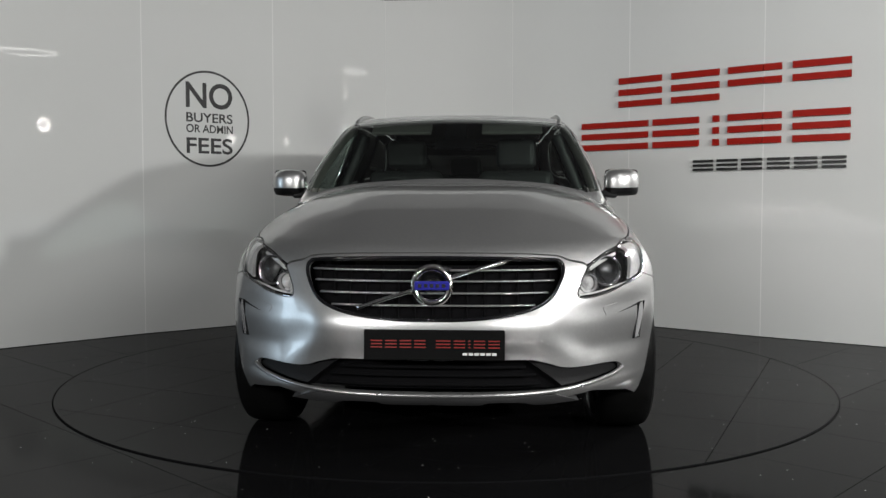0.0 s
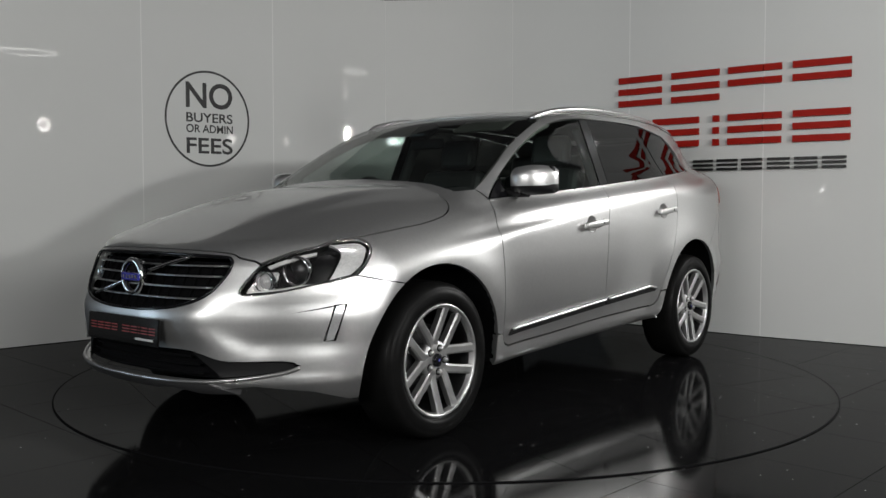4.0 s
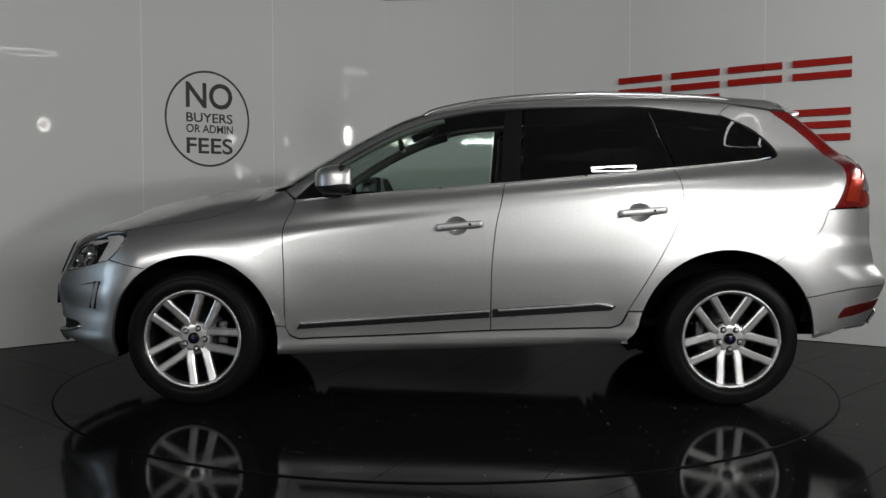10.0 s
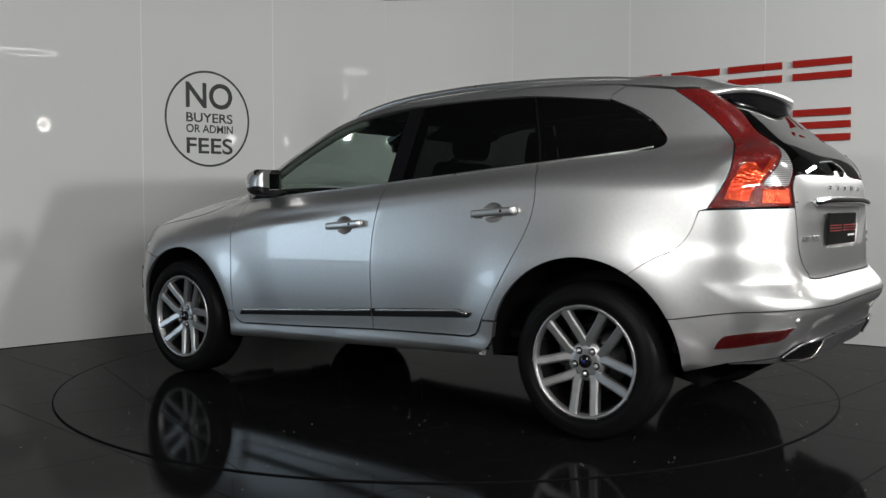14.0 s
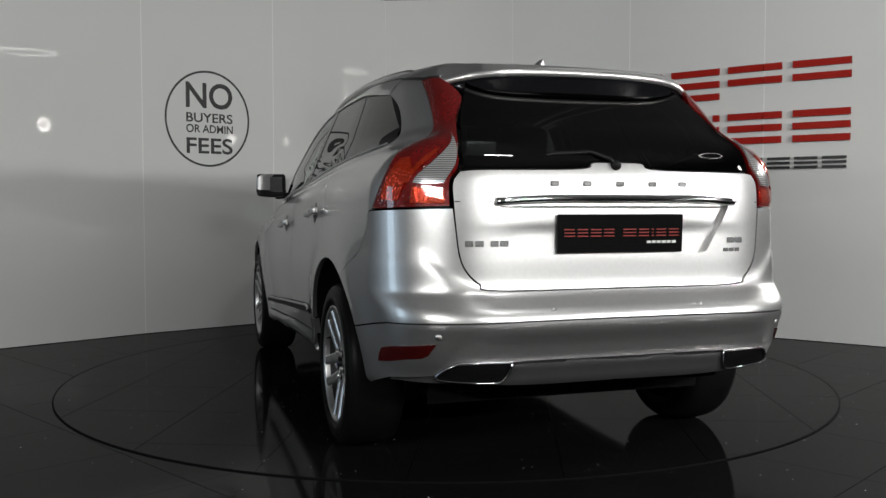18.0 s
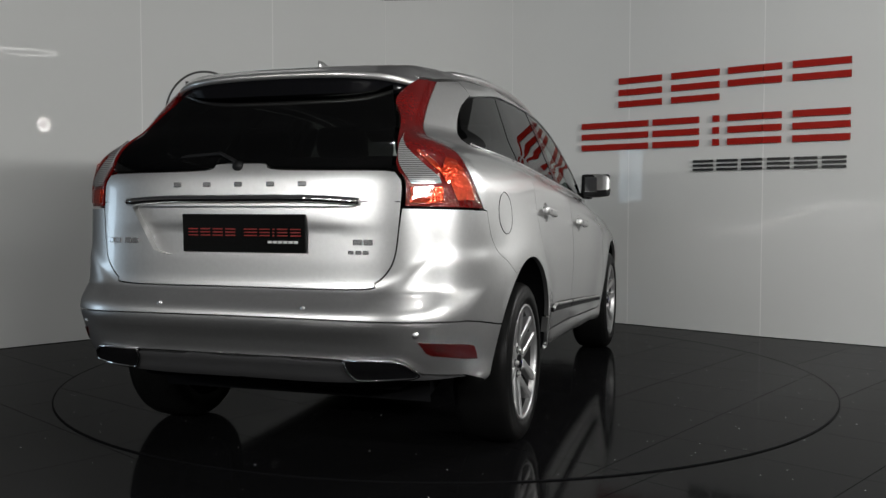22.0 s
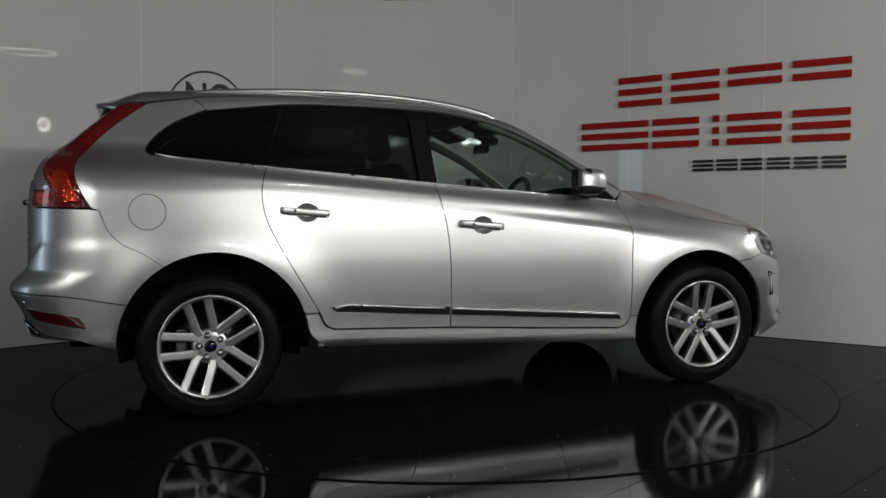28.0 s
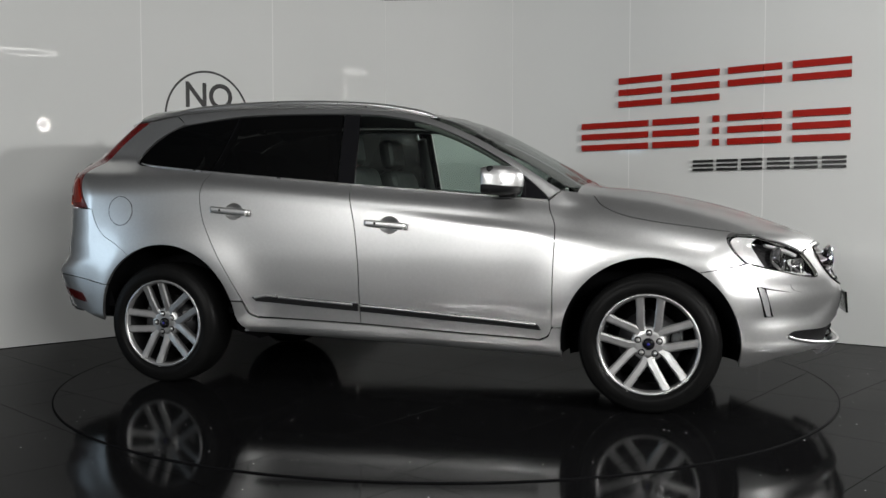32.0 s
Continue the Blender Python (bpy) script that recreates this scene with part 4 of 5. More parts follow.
for y in (-0.30, 0.30):
    p = run("rear", from_face("rear", [(y, 0.668)]), 0.001, 1)[0]
    bm = lathe([(0.0, 0.003), (0.009, 0.002), (0.01, -0.004)], 16, "x")
    bmesh.ops.transform(bm, matrix=pose(p[0], p[1], p[2], 0, 0, 180), verts=bm.verts)
    part("parking_sensor", bm, PAINT, car)

# roof spoiler: silver top, black underside
def spoiler():
    ys = np.linspace(-0.555, 0.555, 37)
    top, under = [], []
    for y in ys:
        a = abs(y) / 0.555
        fx = -1.74 - 0.02 * (1 - a)
        tx = -1.928 + 0.13 * a ** 5
        tz = 1.578 - 0.020 * a ** 2 - 0.022 * a ** 6
        fz = onto("top", [(fx, y)])[0][2] + 0.004
        top.append([(fx, y, fz), (fx * 0.5 + tx * 0.5, y, (fz + tz) / 2 - 0.002 - 0.002 * a), (tx + 0.02, y, tz + 0.006), (tx, y, tz), (tx + 0.002, y, tz - 0.020), (tx + 0.012, y, tz - 0.024)])
        under.append([(tx + 0.012, y, tz - 0.024), (tx + 0.03, y, tz - 0.034), (-1.915 + 0.12 * a ** 5, y, 1.480 + 0.04 * a ** 4), (-1.88 + 0.12 * a ** 5, y, 1.462 + 0.04 * a ** 4)])
    for nm, rows, m in (("spoiler", top, PAINT), ("spoiler_underside", under, GLOSS_BLACK)):
        n = len(rows[0])
        vs = [p for r in rows for p in r]
        fs = [(i * n + j, i * n + j + 1, (i + 1) * n + j + 1, (i + 1) * n + j) for i in range(len(rows) - 1) for j in range(n - 1)]
        raw(nm, vs, fs, m, car, True, "silver roof spoiler" if nm == "spoiler" else "black underside of the spoiler")


spoiler()
# rear wiper
part("rear_wiper", tube([(-2.235, 0.01, 1.185), (-2.225, 0.03, 1.21), (-2.20, 0.10, 1.237), (-2.195, 0.25, 1.228), (-2.175, 0.47, 1.185)], 0.011, 8, flat=0.7), DARK, car, "black rear wiper")
bm = lathe([(0.0, 0.02), (0.017, 0.016), (0.02, 0.0), (0.02, -0.02)], 16, "x")
bmesh.ops.transform(bm, matrix=pose(-2.225, 0.01, 1.187, 0, 0, 180), verts=bm.verts)
part("wiper_boss", bm, DARK, car)

# ---- sides ----
for s in (1, -1):
    strip("belt_trim", "side", [(0.865, 1.066), (0.63, 1.085), (0.34, 1.110), (0.05, 1.132), (-0.23, 1.155), (-0.54, 1.182), (-0.83, 1.208), (-1.10, 1.232), (-1.41, 1.262), (-1.55, 1.277), (-1.63, 1.292)], 0.0045, SATIN, s, 0.002, label="bright belt line trim")
    for x0, x1, z0, z1 in ((0.855, -0.148, 0.405, 0.478), (-0.160, -0.80, 0.479, 0.502)):
        lo = lambda x: 0.398 + (0.855 - x) * 0.066
        M = outline([(x0, lo(x0) + 0.004), (x0 - 0.03, lo(x0) + 0.038), (x0 - 0.09, lo(x0) + 0.046)] if x0 > 0 else [(x0, lo(x0) - 0.002), (x0, lo(x0) + 0.044)], [(x0 - 0.09, lo(x0) + 0.046), (x1, lo(x1) + 0.044)] if x0 > 0 else [(x0, lo(x0) + 0.044), (-0.6, 0.536), (x1, 0.528)], [(x1, lo(x1) + 0.044), (x1, lo(x1) - 0.002)] if x0 > 0 else [(x1, 0.528), (-0.775, lo(-0.775) - 0.004)], [(x1, lo(x1) - 0.002), (x0, lo(x0) + 0.004)] if x0 > 0 else [(-0.775, lo(-0.775) - 0.004), (x0, lo(x0) - 0.002)])
        md = skin("door_moulding", M, "side", DARK, car, side=s, lift=0.012, depth=0.014, label="black door moulding with a chrome strip")
        xs = np.linspace(x0 - 0.03, x1 + (0.0 if x0 > 0 else 0.02), 9)
        P = run("side", [(x, lo(x) + 0.034 - (0.018 if (x < -0.75) else 0)) for x in xs], 0.013)
        part("chrome_strip", tube(P if s > 0 else flip(P), 0.0075, 8, flat=1.0), SATIN, md)
    # door handles over shallow dishes
    for hx, hz in HANDLES:
        skin("handle_dish", dish_line(hx, hz, 0.003), "side", PAINT, car, side=s, gap=0.0, depth=0.004, step=0.014, sink=lambda q: 0.024 * max(0.0, 1 - ((q[0] - hx - 0.012) / 0.059) ** 2 - ((q[1] - hz) / 0.049) ** 2))
        P = run("side", [(hx + 0.108, hz - 0.010), (hx + 0.09, hz - 0.007), (hx, hz), (hx - 0.09, hz + 0.008), (hx - 0.112, hz + 0.009)], 0.03)
        P[0] -= [0, 0.018, 0]
        P[-1] -= [0, 0.018, 0]
        h = part("door_handle", tube(P if s > 0 else flip(P), 0.0130, 16, flat=1.35, power=0.55), PAINT, car, "silver pull handle")
        q = run("side", [(hx - 0.055, hz + 0.005)], 0.041, 1)[0]
        bm = lathe([(0.0, 0.003), (0.007, 0.003), (0.008, -0.004)], 12, "y")
        bmesh.ops.transform(bm, matrix=pose(q[0], q[1] * s, q[2], 0, 0, 0 if s > 0 else 180), verts=bm.verts)
        part("key_hole", bm, DARK, h)
    # mirror
    mir = new("door_mirror")
    mir.parent = car
    mir["label"] = "silver door mirror with a black lower shell"
    secs = []
    for y, sx, zt, zb in ((0.838, 0.060, 1.205, 1.112), (0.848, 0.092, 1.228, 1.100), (0.866, 0.108, 1.238, 1.094), (0.92, 0.116, 1.244, 1.092), (0.97, 0.112, 1.243, 1.094), (1.004, 0.096, 1.236, 1.098), (1.022, 0.066, 1.222, 1.108), (1.030, 0.028, 1.200, 1.125)):
        xc = 0.64 - 0.06 * max(0, (y - 0.88) / 0.15) ** 2
        sec = []
        for k in range(40):
            a = math.radians(-14 + 9 * k)
            c, q = math.cos(a), math.sin(a)
            px = sx * math.copysign(abs(c) ** 0.85, c) if c > 0 else -sx * 0.50 * min(1, abs(c) * 2.2)
            sec.append((xc + px, y * s, (zt + zb) / 2 + (zt - zb) / 2 * math.copysign(abs(q) ** 0.62, q)))
        secs.append(sec)
    n = 40
    vs = [p for q in secs for p in q]
    for nm, ids, mt in (("mirror_cap", range(0, 23), PAINT), ("mirror_base", range(23, 40), DARK)):
        fs = [(i * n + j, i * n + (j + 1) % n, (i + 1) * n + (j + 1) % n, (i + 1) * n + j) for i in range(len(secs) - 1) for j in ids]
        for e in (0, len(secs) - 1):
            fs.append(tuple(e * n + j % n for j in list(ids) + [ids[-1] + 1]))
        used = sorted({v for f in fs for v in f})
        at = {v: i for i, v in enumerate(used)}
        raw(nm, [vs[v] for v in used], [tuple(at[v] for v in (f if s > 0 else f[::-1])) for f in fs], mt, mir, True)
    part("mirror_glass", box_bm(0.006, 0.135, 0.096, pose(0.572, 0.935 * s, 1.175, 0, 0, -4 * s), 0.003), MIRROR, mir, "mirror glass")
    part("mirror_surround", box_bm(0.040, 0.180, 0.142, pose(0.594, 0.936 * s, 1.170, 0, 0, -4 * s), 0.016, 3), DARK, mir)
    part("mirror_foot", box_bm(0.10, 0.13, 0.035, pose(0.665, 0.835 * s, 1.105, -8 * s, 0, 0), 0.012), DARK, mir)
    part("indicator", tube([(0.715, 0.92 * s, 1.148), (0.69, 0.985 * s, 1.150), (0.655, 1.02 * s, 1.153)], 0.0065, 8), CLEAR_LENS, mir)
    TRI = outline([(0.86, 1.078), (0.79, 1.145), (0.735, 1.185)], [(0.735, 1.185), (0.72, 1.082)], [(0.72, 1.082), (0.86, 1.072)])
    skin("mirror_triangle", TRI, "side", GLOSS_BLACK, car, side=s, lift=0.003, depth=0.01)
    # roof rail
    P = np.array([(0.20, 0.612, 1.525), (0.12, 0.618, 1.557), (-0.10, 0.620, 1.600), (-0.35, 0.620, 1.624), (-0.65, 0.616, 1.638), (-1.0, 0.602, 1.638), (-1.3, 0.582, 1.626), (-1.44, 0.570, 1.612), (-1.50, 0.564, 1.592)])
    P = spline(P)
    part("roof_rail", tube([(a, b * s, c) for a, b, c in P], 0.015, 10), SATIN, car, "satin silver roof rail")
    for fx in (0.19, -1.50):
        i = int(np.argmin(np.abs(P[:, 0] - fx)))
        part("rail_foot", box_bm(0.06, 0.026, 0.03, pose(P[i, 0], P[i, 1] * s, P[i, 2] - 0.012, 0, 0, 0), 0.01), DARK, car)
cap = skin("fuel_flap", outline([(-1.672 + 0.084 * math.cos(t), 1.008 + 0.084 * math.sin(t)) for t in np.linspace(0, 2 * math.pi, 41)]), "side", PAINT, car, side=-1, lift=0.001, depth=0.003, step=0.02)
P = flip(run("side", [(-1.672 + 0.085 * math.cos(t), 1.008 + 0.085 * math.sin(t)) for t in np.linspace(0, 2 * math.pi, 41)[:-1]], 0.0, 1))
part("fuel_flap_joint", tube(P, 0.0018, 6, closed=True), DARK, cap)

# aerial fin
bm = bmesh.new()
rows = [[bm.verts.new((x, y, z)) for x, y, z in q] for q in ([(-1.38, -0.001, 1.650), (-1.42, -0.022, 1.650), (-1.52, -0.024, 1.646), (-1.54, 0, 1.646), (-1.52, 0.024, 1.646), (-1.42, 0.022, 1.650)], [(-1.44, -0.001, 1.668), (-1.45, -0.010, 1.668), (-1.53, -0.011, 1.668), (-1.54, 0, 1.668), (-1.53, 0.011, 1.668), (-1.45, 0.010, 1.668)], [(-1.50, -0.001, 1.686), (-1.505, -0.004, 1.686), (-1.54, -0.004, 1.686), (-1.545, 0, 1.686), (-1.54, 0.004, 1.686), (-1.505, 0.004, 1.686)])]
for p, q in zip(rows, rows[1:]):
    for j in range(6):
        bm.faces.new((p[j], p[(j + 1) % 6], q[(j + 1) % 6], q[j]))
bm.faces.new(rows[-1])
bmesh.ops.recalc_face_normals(bm, faces=bm.faces)
for f in bm.faces:
    f.smooth = True
part("aerial_fin", bm, PAINT, car)

# ---- dark structure behind the panels ----
LINE_S = outline([(0.95, 1.04), (0.3, 1.06), (-0.6, 1.13), (-1.5, 1.2), (-1.85, 1.15)], [(-1.85, 1.15), (-1.85, 0.90)], [(-1.85, 0.90), (-1.75, 0.70)], arc(RAR[0], RAR[1], RAR[2] + 0.03, 122, -2), [(-0.87, 0.345), (0.92, 0.29)], arc(FAR[0], FAR[1], FAR[2] + 0.03, 187, 60), [(1.65, 0.76), (1.72, 0.84), (1.70, 0.88)], [(1.70, 0.88), (1.2, 0.98), (0.95, 1.04)])
for s in (1, -1):
    skin("inner_side", LINE_S, "side", SHELL, car, side=s, lift=-0.024, depth=0.002, step=0.06)
    for (cx, cz, r) in (FAR, RAR):
        vs, fs = [], []
        n = 36
        for i in range(n + 1):
            a = radians(-14 + 208 * i / n)
            edge = onto("side", [(cx + (r + 0.006) * math.cos(a), cz + (r + 0.006) * math.sin(a))])[0][1] - 0.012
            for rr, yy in ((r + 0.004, edge), (r + 0.006, 0.62), (r - 0.02, 0.60)):
                vs.append((cx + rr * math.cos(a), yy * s, cz + rr * math.sin(a)))
        for i in range(n):
            for j in range(2):
                fs.append((i * 3 + j, i * 3 + j + 1, i * 3 + j + 4, i * 3 + j + 3))
        k = len(vs)
        vs.append((cx, 0.60 * s, cz))
        fs += [(i * 3 + 2, k, i * 3 + 5) for i in range(n)]
        raw("arch_liner", vs, fs, SHELL, car, True)
skin("inner_front", np.array([(-0.95, 0.33), (0.95, 0.33), (0.95, 0.80), (0.5, 0.84), (-0.5, 0.84), (-0.95, 0.80)]), "front", SHELL, car, lift=-0.085, depth=0.002, step=0.06)
skin("inner_rear", np.array([(-1.0, 0.42), (1.0, 0.42), (0.9, 1.10), (0.6, 1.15), (-0.6, 1.15), (-0.9, 1.10)]), "rear", SHELL, car, lift=-0.06, depth=0.002, step=0.06)
skin("bonnet_liner", np.array([(1.0, -0.62), (1.75, -0.66), (2.1, -0.5), (2.1, 0.5), (1.75, 0.66), (1.0, 0.62)]), "top", SHELL, car, lift=-0.03, depth=0.002, step=0.08)
part("underbody", box_bm(4.1, 1.15, 0.06, pose(0, 0, 0.36), 0.02), SHELL, car, "black underbody")
part("cabin_floor", box_bm(2.9, 1.5, 0.04, pose(-0.55, 0, 0.42), 0.01), SHELL, car)
part("scuttle", tube([(0.99, -0.66, 1.098), (1.03, -0.35, 1.115), (1.04, 0, 1.118), (1.03, 0.35, 1.115), (0.99, 0.66, 1.098)], 0.022, 8), DARK, car, "black plastic scuttle below the windscreen")
for s in (1, -1):
    part("wiper", tube([(1.00, 0.66 * s if s > 0 else 0.05, 1.118), (0.985, (0.35 if s > 0 else -0.25), 1.135), (0.975, (0.08 if s > 0 else -0.55), 1.138)], 0.009, 6), DARK, car)

# ---- cabin ----
part("dashboard", box_bm(0.46, 1.36, 0.22, pose(0.72, 0, 0.985, 0, -6, 0), 0.07, 3), SEAT, car, "black dashboard")
sw = [(0.43 + 0.06 * math.cos(t), -0.36 + 0.18 * math.sin(t), 1.03 + 0.17 * math.cos(t)) for t in np.linspace(0, 2 * math.pi, 37)[:-1]]
wheel_ob = part("steering_wheel", tube(sw, 0.017, 8, closed=True), SEAT, car, "black steering wheel")
part("wheel_hub", box_bm(0.06, 0.14, 0.12, pose(0.45, -0.36, 1.03, 0, -18, 0), 0.03), SEAT, wheel_ob)
part("wheel_spoke", tube([(0.44, -0.53, 1.03), (0.45, -0.36, 1.02), (0.44, -0.19, 1.03)], 0.016, 6), SEAT, wheel_ob)


def seat(x, y, wide):
    part("seat_base", box_bm(0.52, wide, 0.16, pose(x, y, 0.66, 0, -6, 0), 0.05, 3), SEAT, car)
    b = part("seat_back", box_bm(0.14, wide, 0.60, pose(x - 0.33, y, 0.98, 0, -16, 0), 0.055, 3), SEAT, car, "black leather seat back")
    return b


for y in (-0.37, 0.37):
    b = seat(0.02, y, 0.50)
    part("headrest", box_bm(0.10, 0.27, 0.20, pose(-0.42, y, 1.385, 0, -10, 0), 0.045, 3), SEAT, b)
    for d in (-0.06, 0.06):
        part("headrest_post", tube([(-0.40, y + d, 1.22), (-0.415, y + d, 1.32)], 0.006, 6), CHROME, b)
b = seat(-0.88, 0.0, 1.14)
for y in (-0.40, 0.0, 0.40):
    part("headrest", box_bm(0.09, 0.25, 0.15, pose(-1.30, y, 1.335, 0, -10, 0), 0.04, 3), SEAT, b)
skin("headlining", np.array([(-1.8, -0.42), (-1.4, -0.53), (-0.5, -0.56), (0.15, -0.50), (0.17, 0.0), (0.15, 0.50), (-0.5, 0.56), (-1.4, 0.53), (-1.8, 0.42)]), "top", TAN, car, lift=-0.035, depth=0.002, step=0.08)
for s in (1, -1):
    part("sun_visor", box_bm(0.16, 0.36, 0.02, pose(0.24, 0.33 * s, 1.50, 0, 24, 0), 0.008), TAN, car)
    DT = outline([(0.80, 1.05), (0.3, 1.10), (-0.2, 1.14)], [(-0.2, 1.14), (-0.17, 0.6)], [(-0.17, 0.6), (0.80, 0.6)], [(0.80, 0.6), (0.80, 1.05)])
    skin("door_trim", DT, "side", SEAT, car, side=s, lift=-0.07, depth=0.002, step=0.08)
    part("inner_pillar", tube([(p[0], p[1] * s, p[2]) for p in run("side", [(-0.26, 1.08), (-0.27, 1.2), (-0.285, 1.4), (-0.29, 1.53)], -0.065)], 0.035, 8), SEAT, car)
    part("inner_rear_pillar", tube([(p[0], p[1] * s, p[2]) for p in run("side", [(-1.11, 1.22), (-1.05, 1.4), (-1.0, 1.56)], -0.03)], 0.022, 8), GLOSS_BLACK, car)
    part("inner_windscreen_pillar", tube([(p[0], p[1] * s, p[2]) for p in run("side", [(0.88, 1.12), (0.72, 1.235), (0.52, 1.36), (0.30, 1.46), (0.1, 1.53)], -0.035)], 0.026, 8), TAN, car)
part("rear_view_mirror", box_bm(0.03, 0.24, 0.065, pose(0.36, 0.0, 1.40, 0, 10, 0), 0.014, 2), GLOSS_BLACK, car, "black rear-view mirror")
part("mirror_stalk", tube([(0.365, 0, 1.43), (0.40, 0, 1.475)], 0.014, 8), GLOSS_BLACK, car)
part("sensor_box", box_bm(0.14, 0.13, 0.05, pose(0.39, 0, 1.47, 0, 29, 0), 0.015), GLOSS_BLACK, car)


# ---- wheels ----
def wheel(x, y, z, s, turn):
    w = new("wheel")
    w.parent = car
    w["label"] = "silver five twin-spoke alloy wheel with a black tyre"
    w.matrix_basis = pose(x, y * s, z, 0, 0, 0 if s > 0 else 180)
    R = 0.352
    tyre = [(0.243, -0.115), (0.262, -0.121), (0.31, -0.122), (0.335, -0.108), (R - 0.004, -0.085), (R, -0.05), (R, 0.05), (R - 0.004, 0.085), (0.338, 0.106), (0.322, 0.117), (0.318, 0.1165), (0.312, 0.121), (0.285, 0.124), (0.264, 0.120), (0.262, 0.116), (0.246, 0.110)]
    part("tyre", lathe([(r, a - 0.12) for r, a in tyre], 72), RUBBER, w, "black road tyre")
    rim = [(0.249, -0.024), (0.254, -0.008), (0.251, -0.003), (0.246, -0.003), (0.238, -0.006), (0.235, -0.014), (0.231, -0.03)]
    part("rim", lathe(rim, 72), ALLOY, w, "silver alloy rim")
    # darker than the silver rim: shade inside the wheel is put into the colour
    part("barrel", lathe([(0.231, -0.03), (0.222, -0.12), (0.222, -0.2), (0.236, -0.22)], 60), BRAKE, w)
    part("valve", tube([(0.21, -0.03, 0.085), (0.20, -0.012, 0.082)], 0.004, 6), DARK, w)
    # black disc added for the shaded depth behind the brake
    part("barrel_shade_disc", lathe([(0.0, -0.20), (0.222, -0.20), (0.222, -0.21), (0, -0.21)], 48), SHELL, w)
    part("brake_disc", lathe([(0.0, -0.115), (0.158, -0.115), (0.158, -0.13), (0.0, -0.13)], 48), BRAKE, w, "dull steel brake disc")
    part("brake_caliper", box_bm(0.06, 0.07, 0.13, pose(0.135 * (1 if x < 0 else -1), -0.12, 0.02), 0.015), BRAKE, w)
    cap_ob = part("hub_cap", lathe([(0.0, -0.018), (0.024, -0.019), (0.029, -0.023), (0.031, -0.05)], 32), GLOSS_BLACK, w, "dark hub cap")
    part("cap_mark", lathe([(0.0, -0.0170), (0.007, -0.0175), (0.008, -0.020)], 20), BLUE, cap_ob)
    for k in range(5):
        bm = bmesh.new()
        ang = math.radians(turn + 72 * k)
        for e in (1, -1):
            secs = []
            for r, off, wid, dep in ((0.050, 0.030, 0.024, -0.037), (0.085, 0.0415, 0.0215, -0.032), (0.12, 0.0445, 0.0205, -0.026), (0.18, 0.0475, 0.0200, -0.017), (0.222, 0.0510, 0.0215, -0.010), (0.247, 0.0535, 0.0260, -0.005)):
                c = Vector((r, 0, e * off))
                secs.append([c + Vector((0, dep - 0.034, -wid)), c + Vector((0, dep - 0.005, -wid)), c + Vector((0, dep, -wid * 0.6)), c + Vector((0, dep, wid * 0.6)), c + Vector((0, dep - 0.005, wid)), c + Vector((0, dep - 0.034, wid))])
            rings = [[bm.verts.new(Matrix.Rotation(-ang, 3, "Y") @ p) for p in q] for q in secs]
            for p, q in zip(rings, rings[1:]):
                for j in range(6):
                    bm.faces.new((p[j], p[(j + 1) % 6], q[(j + 1) % 6], q[j]))
        bmesh.ops.recalc_face_normals(bm, faces=bm.faces)
        part("spoke", bm, ALLOY, w)
        ba = ang
        m = Matrix.Translation((0.055 * math.cos(ba), 0, 0.055 * math.sin(ba)))
        # a black disc on the hub paints the shade of each bolt's recess
        for nm, ring_line, stuff in (("bolt_well_shade", [(0.0, -0.0335), (0.0155, -0.0325), (0.017, -0.036)], SHELL), ("wheel_bolt", [(0.0, -0.018), (0.0085, -0.019), (0.0115, -0.024), (0.0115, -0.05)], SATIN)):
            bm = lathe(ring_line, 14)
            bmesh.ops.transform(bm, matrix=m, verts=bm.verts)
            part(nm, bm, stuff, w)
    part("hub", lathe([(0.028, -0.035), (0.050, -0.035), (0.078, -0.036), (0.088, -0.044), (0.092, -0.08), (0.028, -0.08)], 40), ALLOY, w)
    return w


for s in (1, -1):
    wheel(FH[0], 0.942, 0.352, s, 113 if s > 0 else 92)
    wheel(RH[0], 0.918, 0.352, s, 270 if s > 0 else 74)

# ---- turntable and floor tiles ----
table = new("turntable")
tagged(table, "round turntable flush with the floor, tiled in polished black", "turntable")
TILE_W, TILE_L, TILE_TURN = 0.60, 0.60, 68.2


def clip_poly(poly, r):
    """The part of a tile within the round turntable."""
    n = 96
    out = poly
    for i in range(n):
        a = 2 * math.pi * i / n
        nx, ny = math.cos(a), math.sin(a)
        res = []
        for p, q in zip(out, out[1:] + out[:1]):
            dp, dq = nx * p[0] + ny * p[1] - r, nx * q[0] + ny * q[1] - r
            if dp <= 0:
                res.append(p)
            if (dp < 0) != (dq < 0) and dp != dq:
                t = dp / (dp - dq)
                res.append((p[0] + t * (q[0] - p[0]), p[1] + t * (q[1] - p[1])))
        out = res
        if len(out) < 3:
            return []
    return out


def slab(name, poly, z0, z1, material, parent):
    n = len(poly)
    return raw(name, [(x, y, z0) for x, y in poly] + [(x, y, z1) for x, y in poly], [tuple(range(n, 2 * n))] + [(i, (i + 1) % n, n + (i + 1) % n, n + i) for i in range(n)], material, parent)


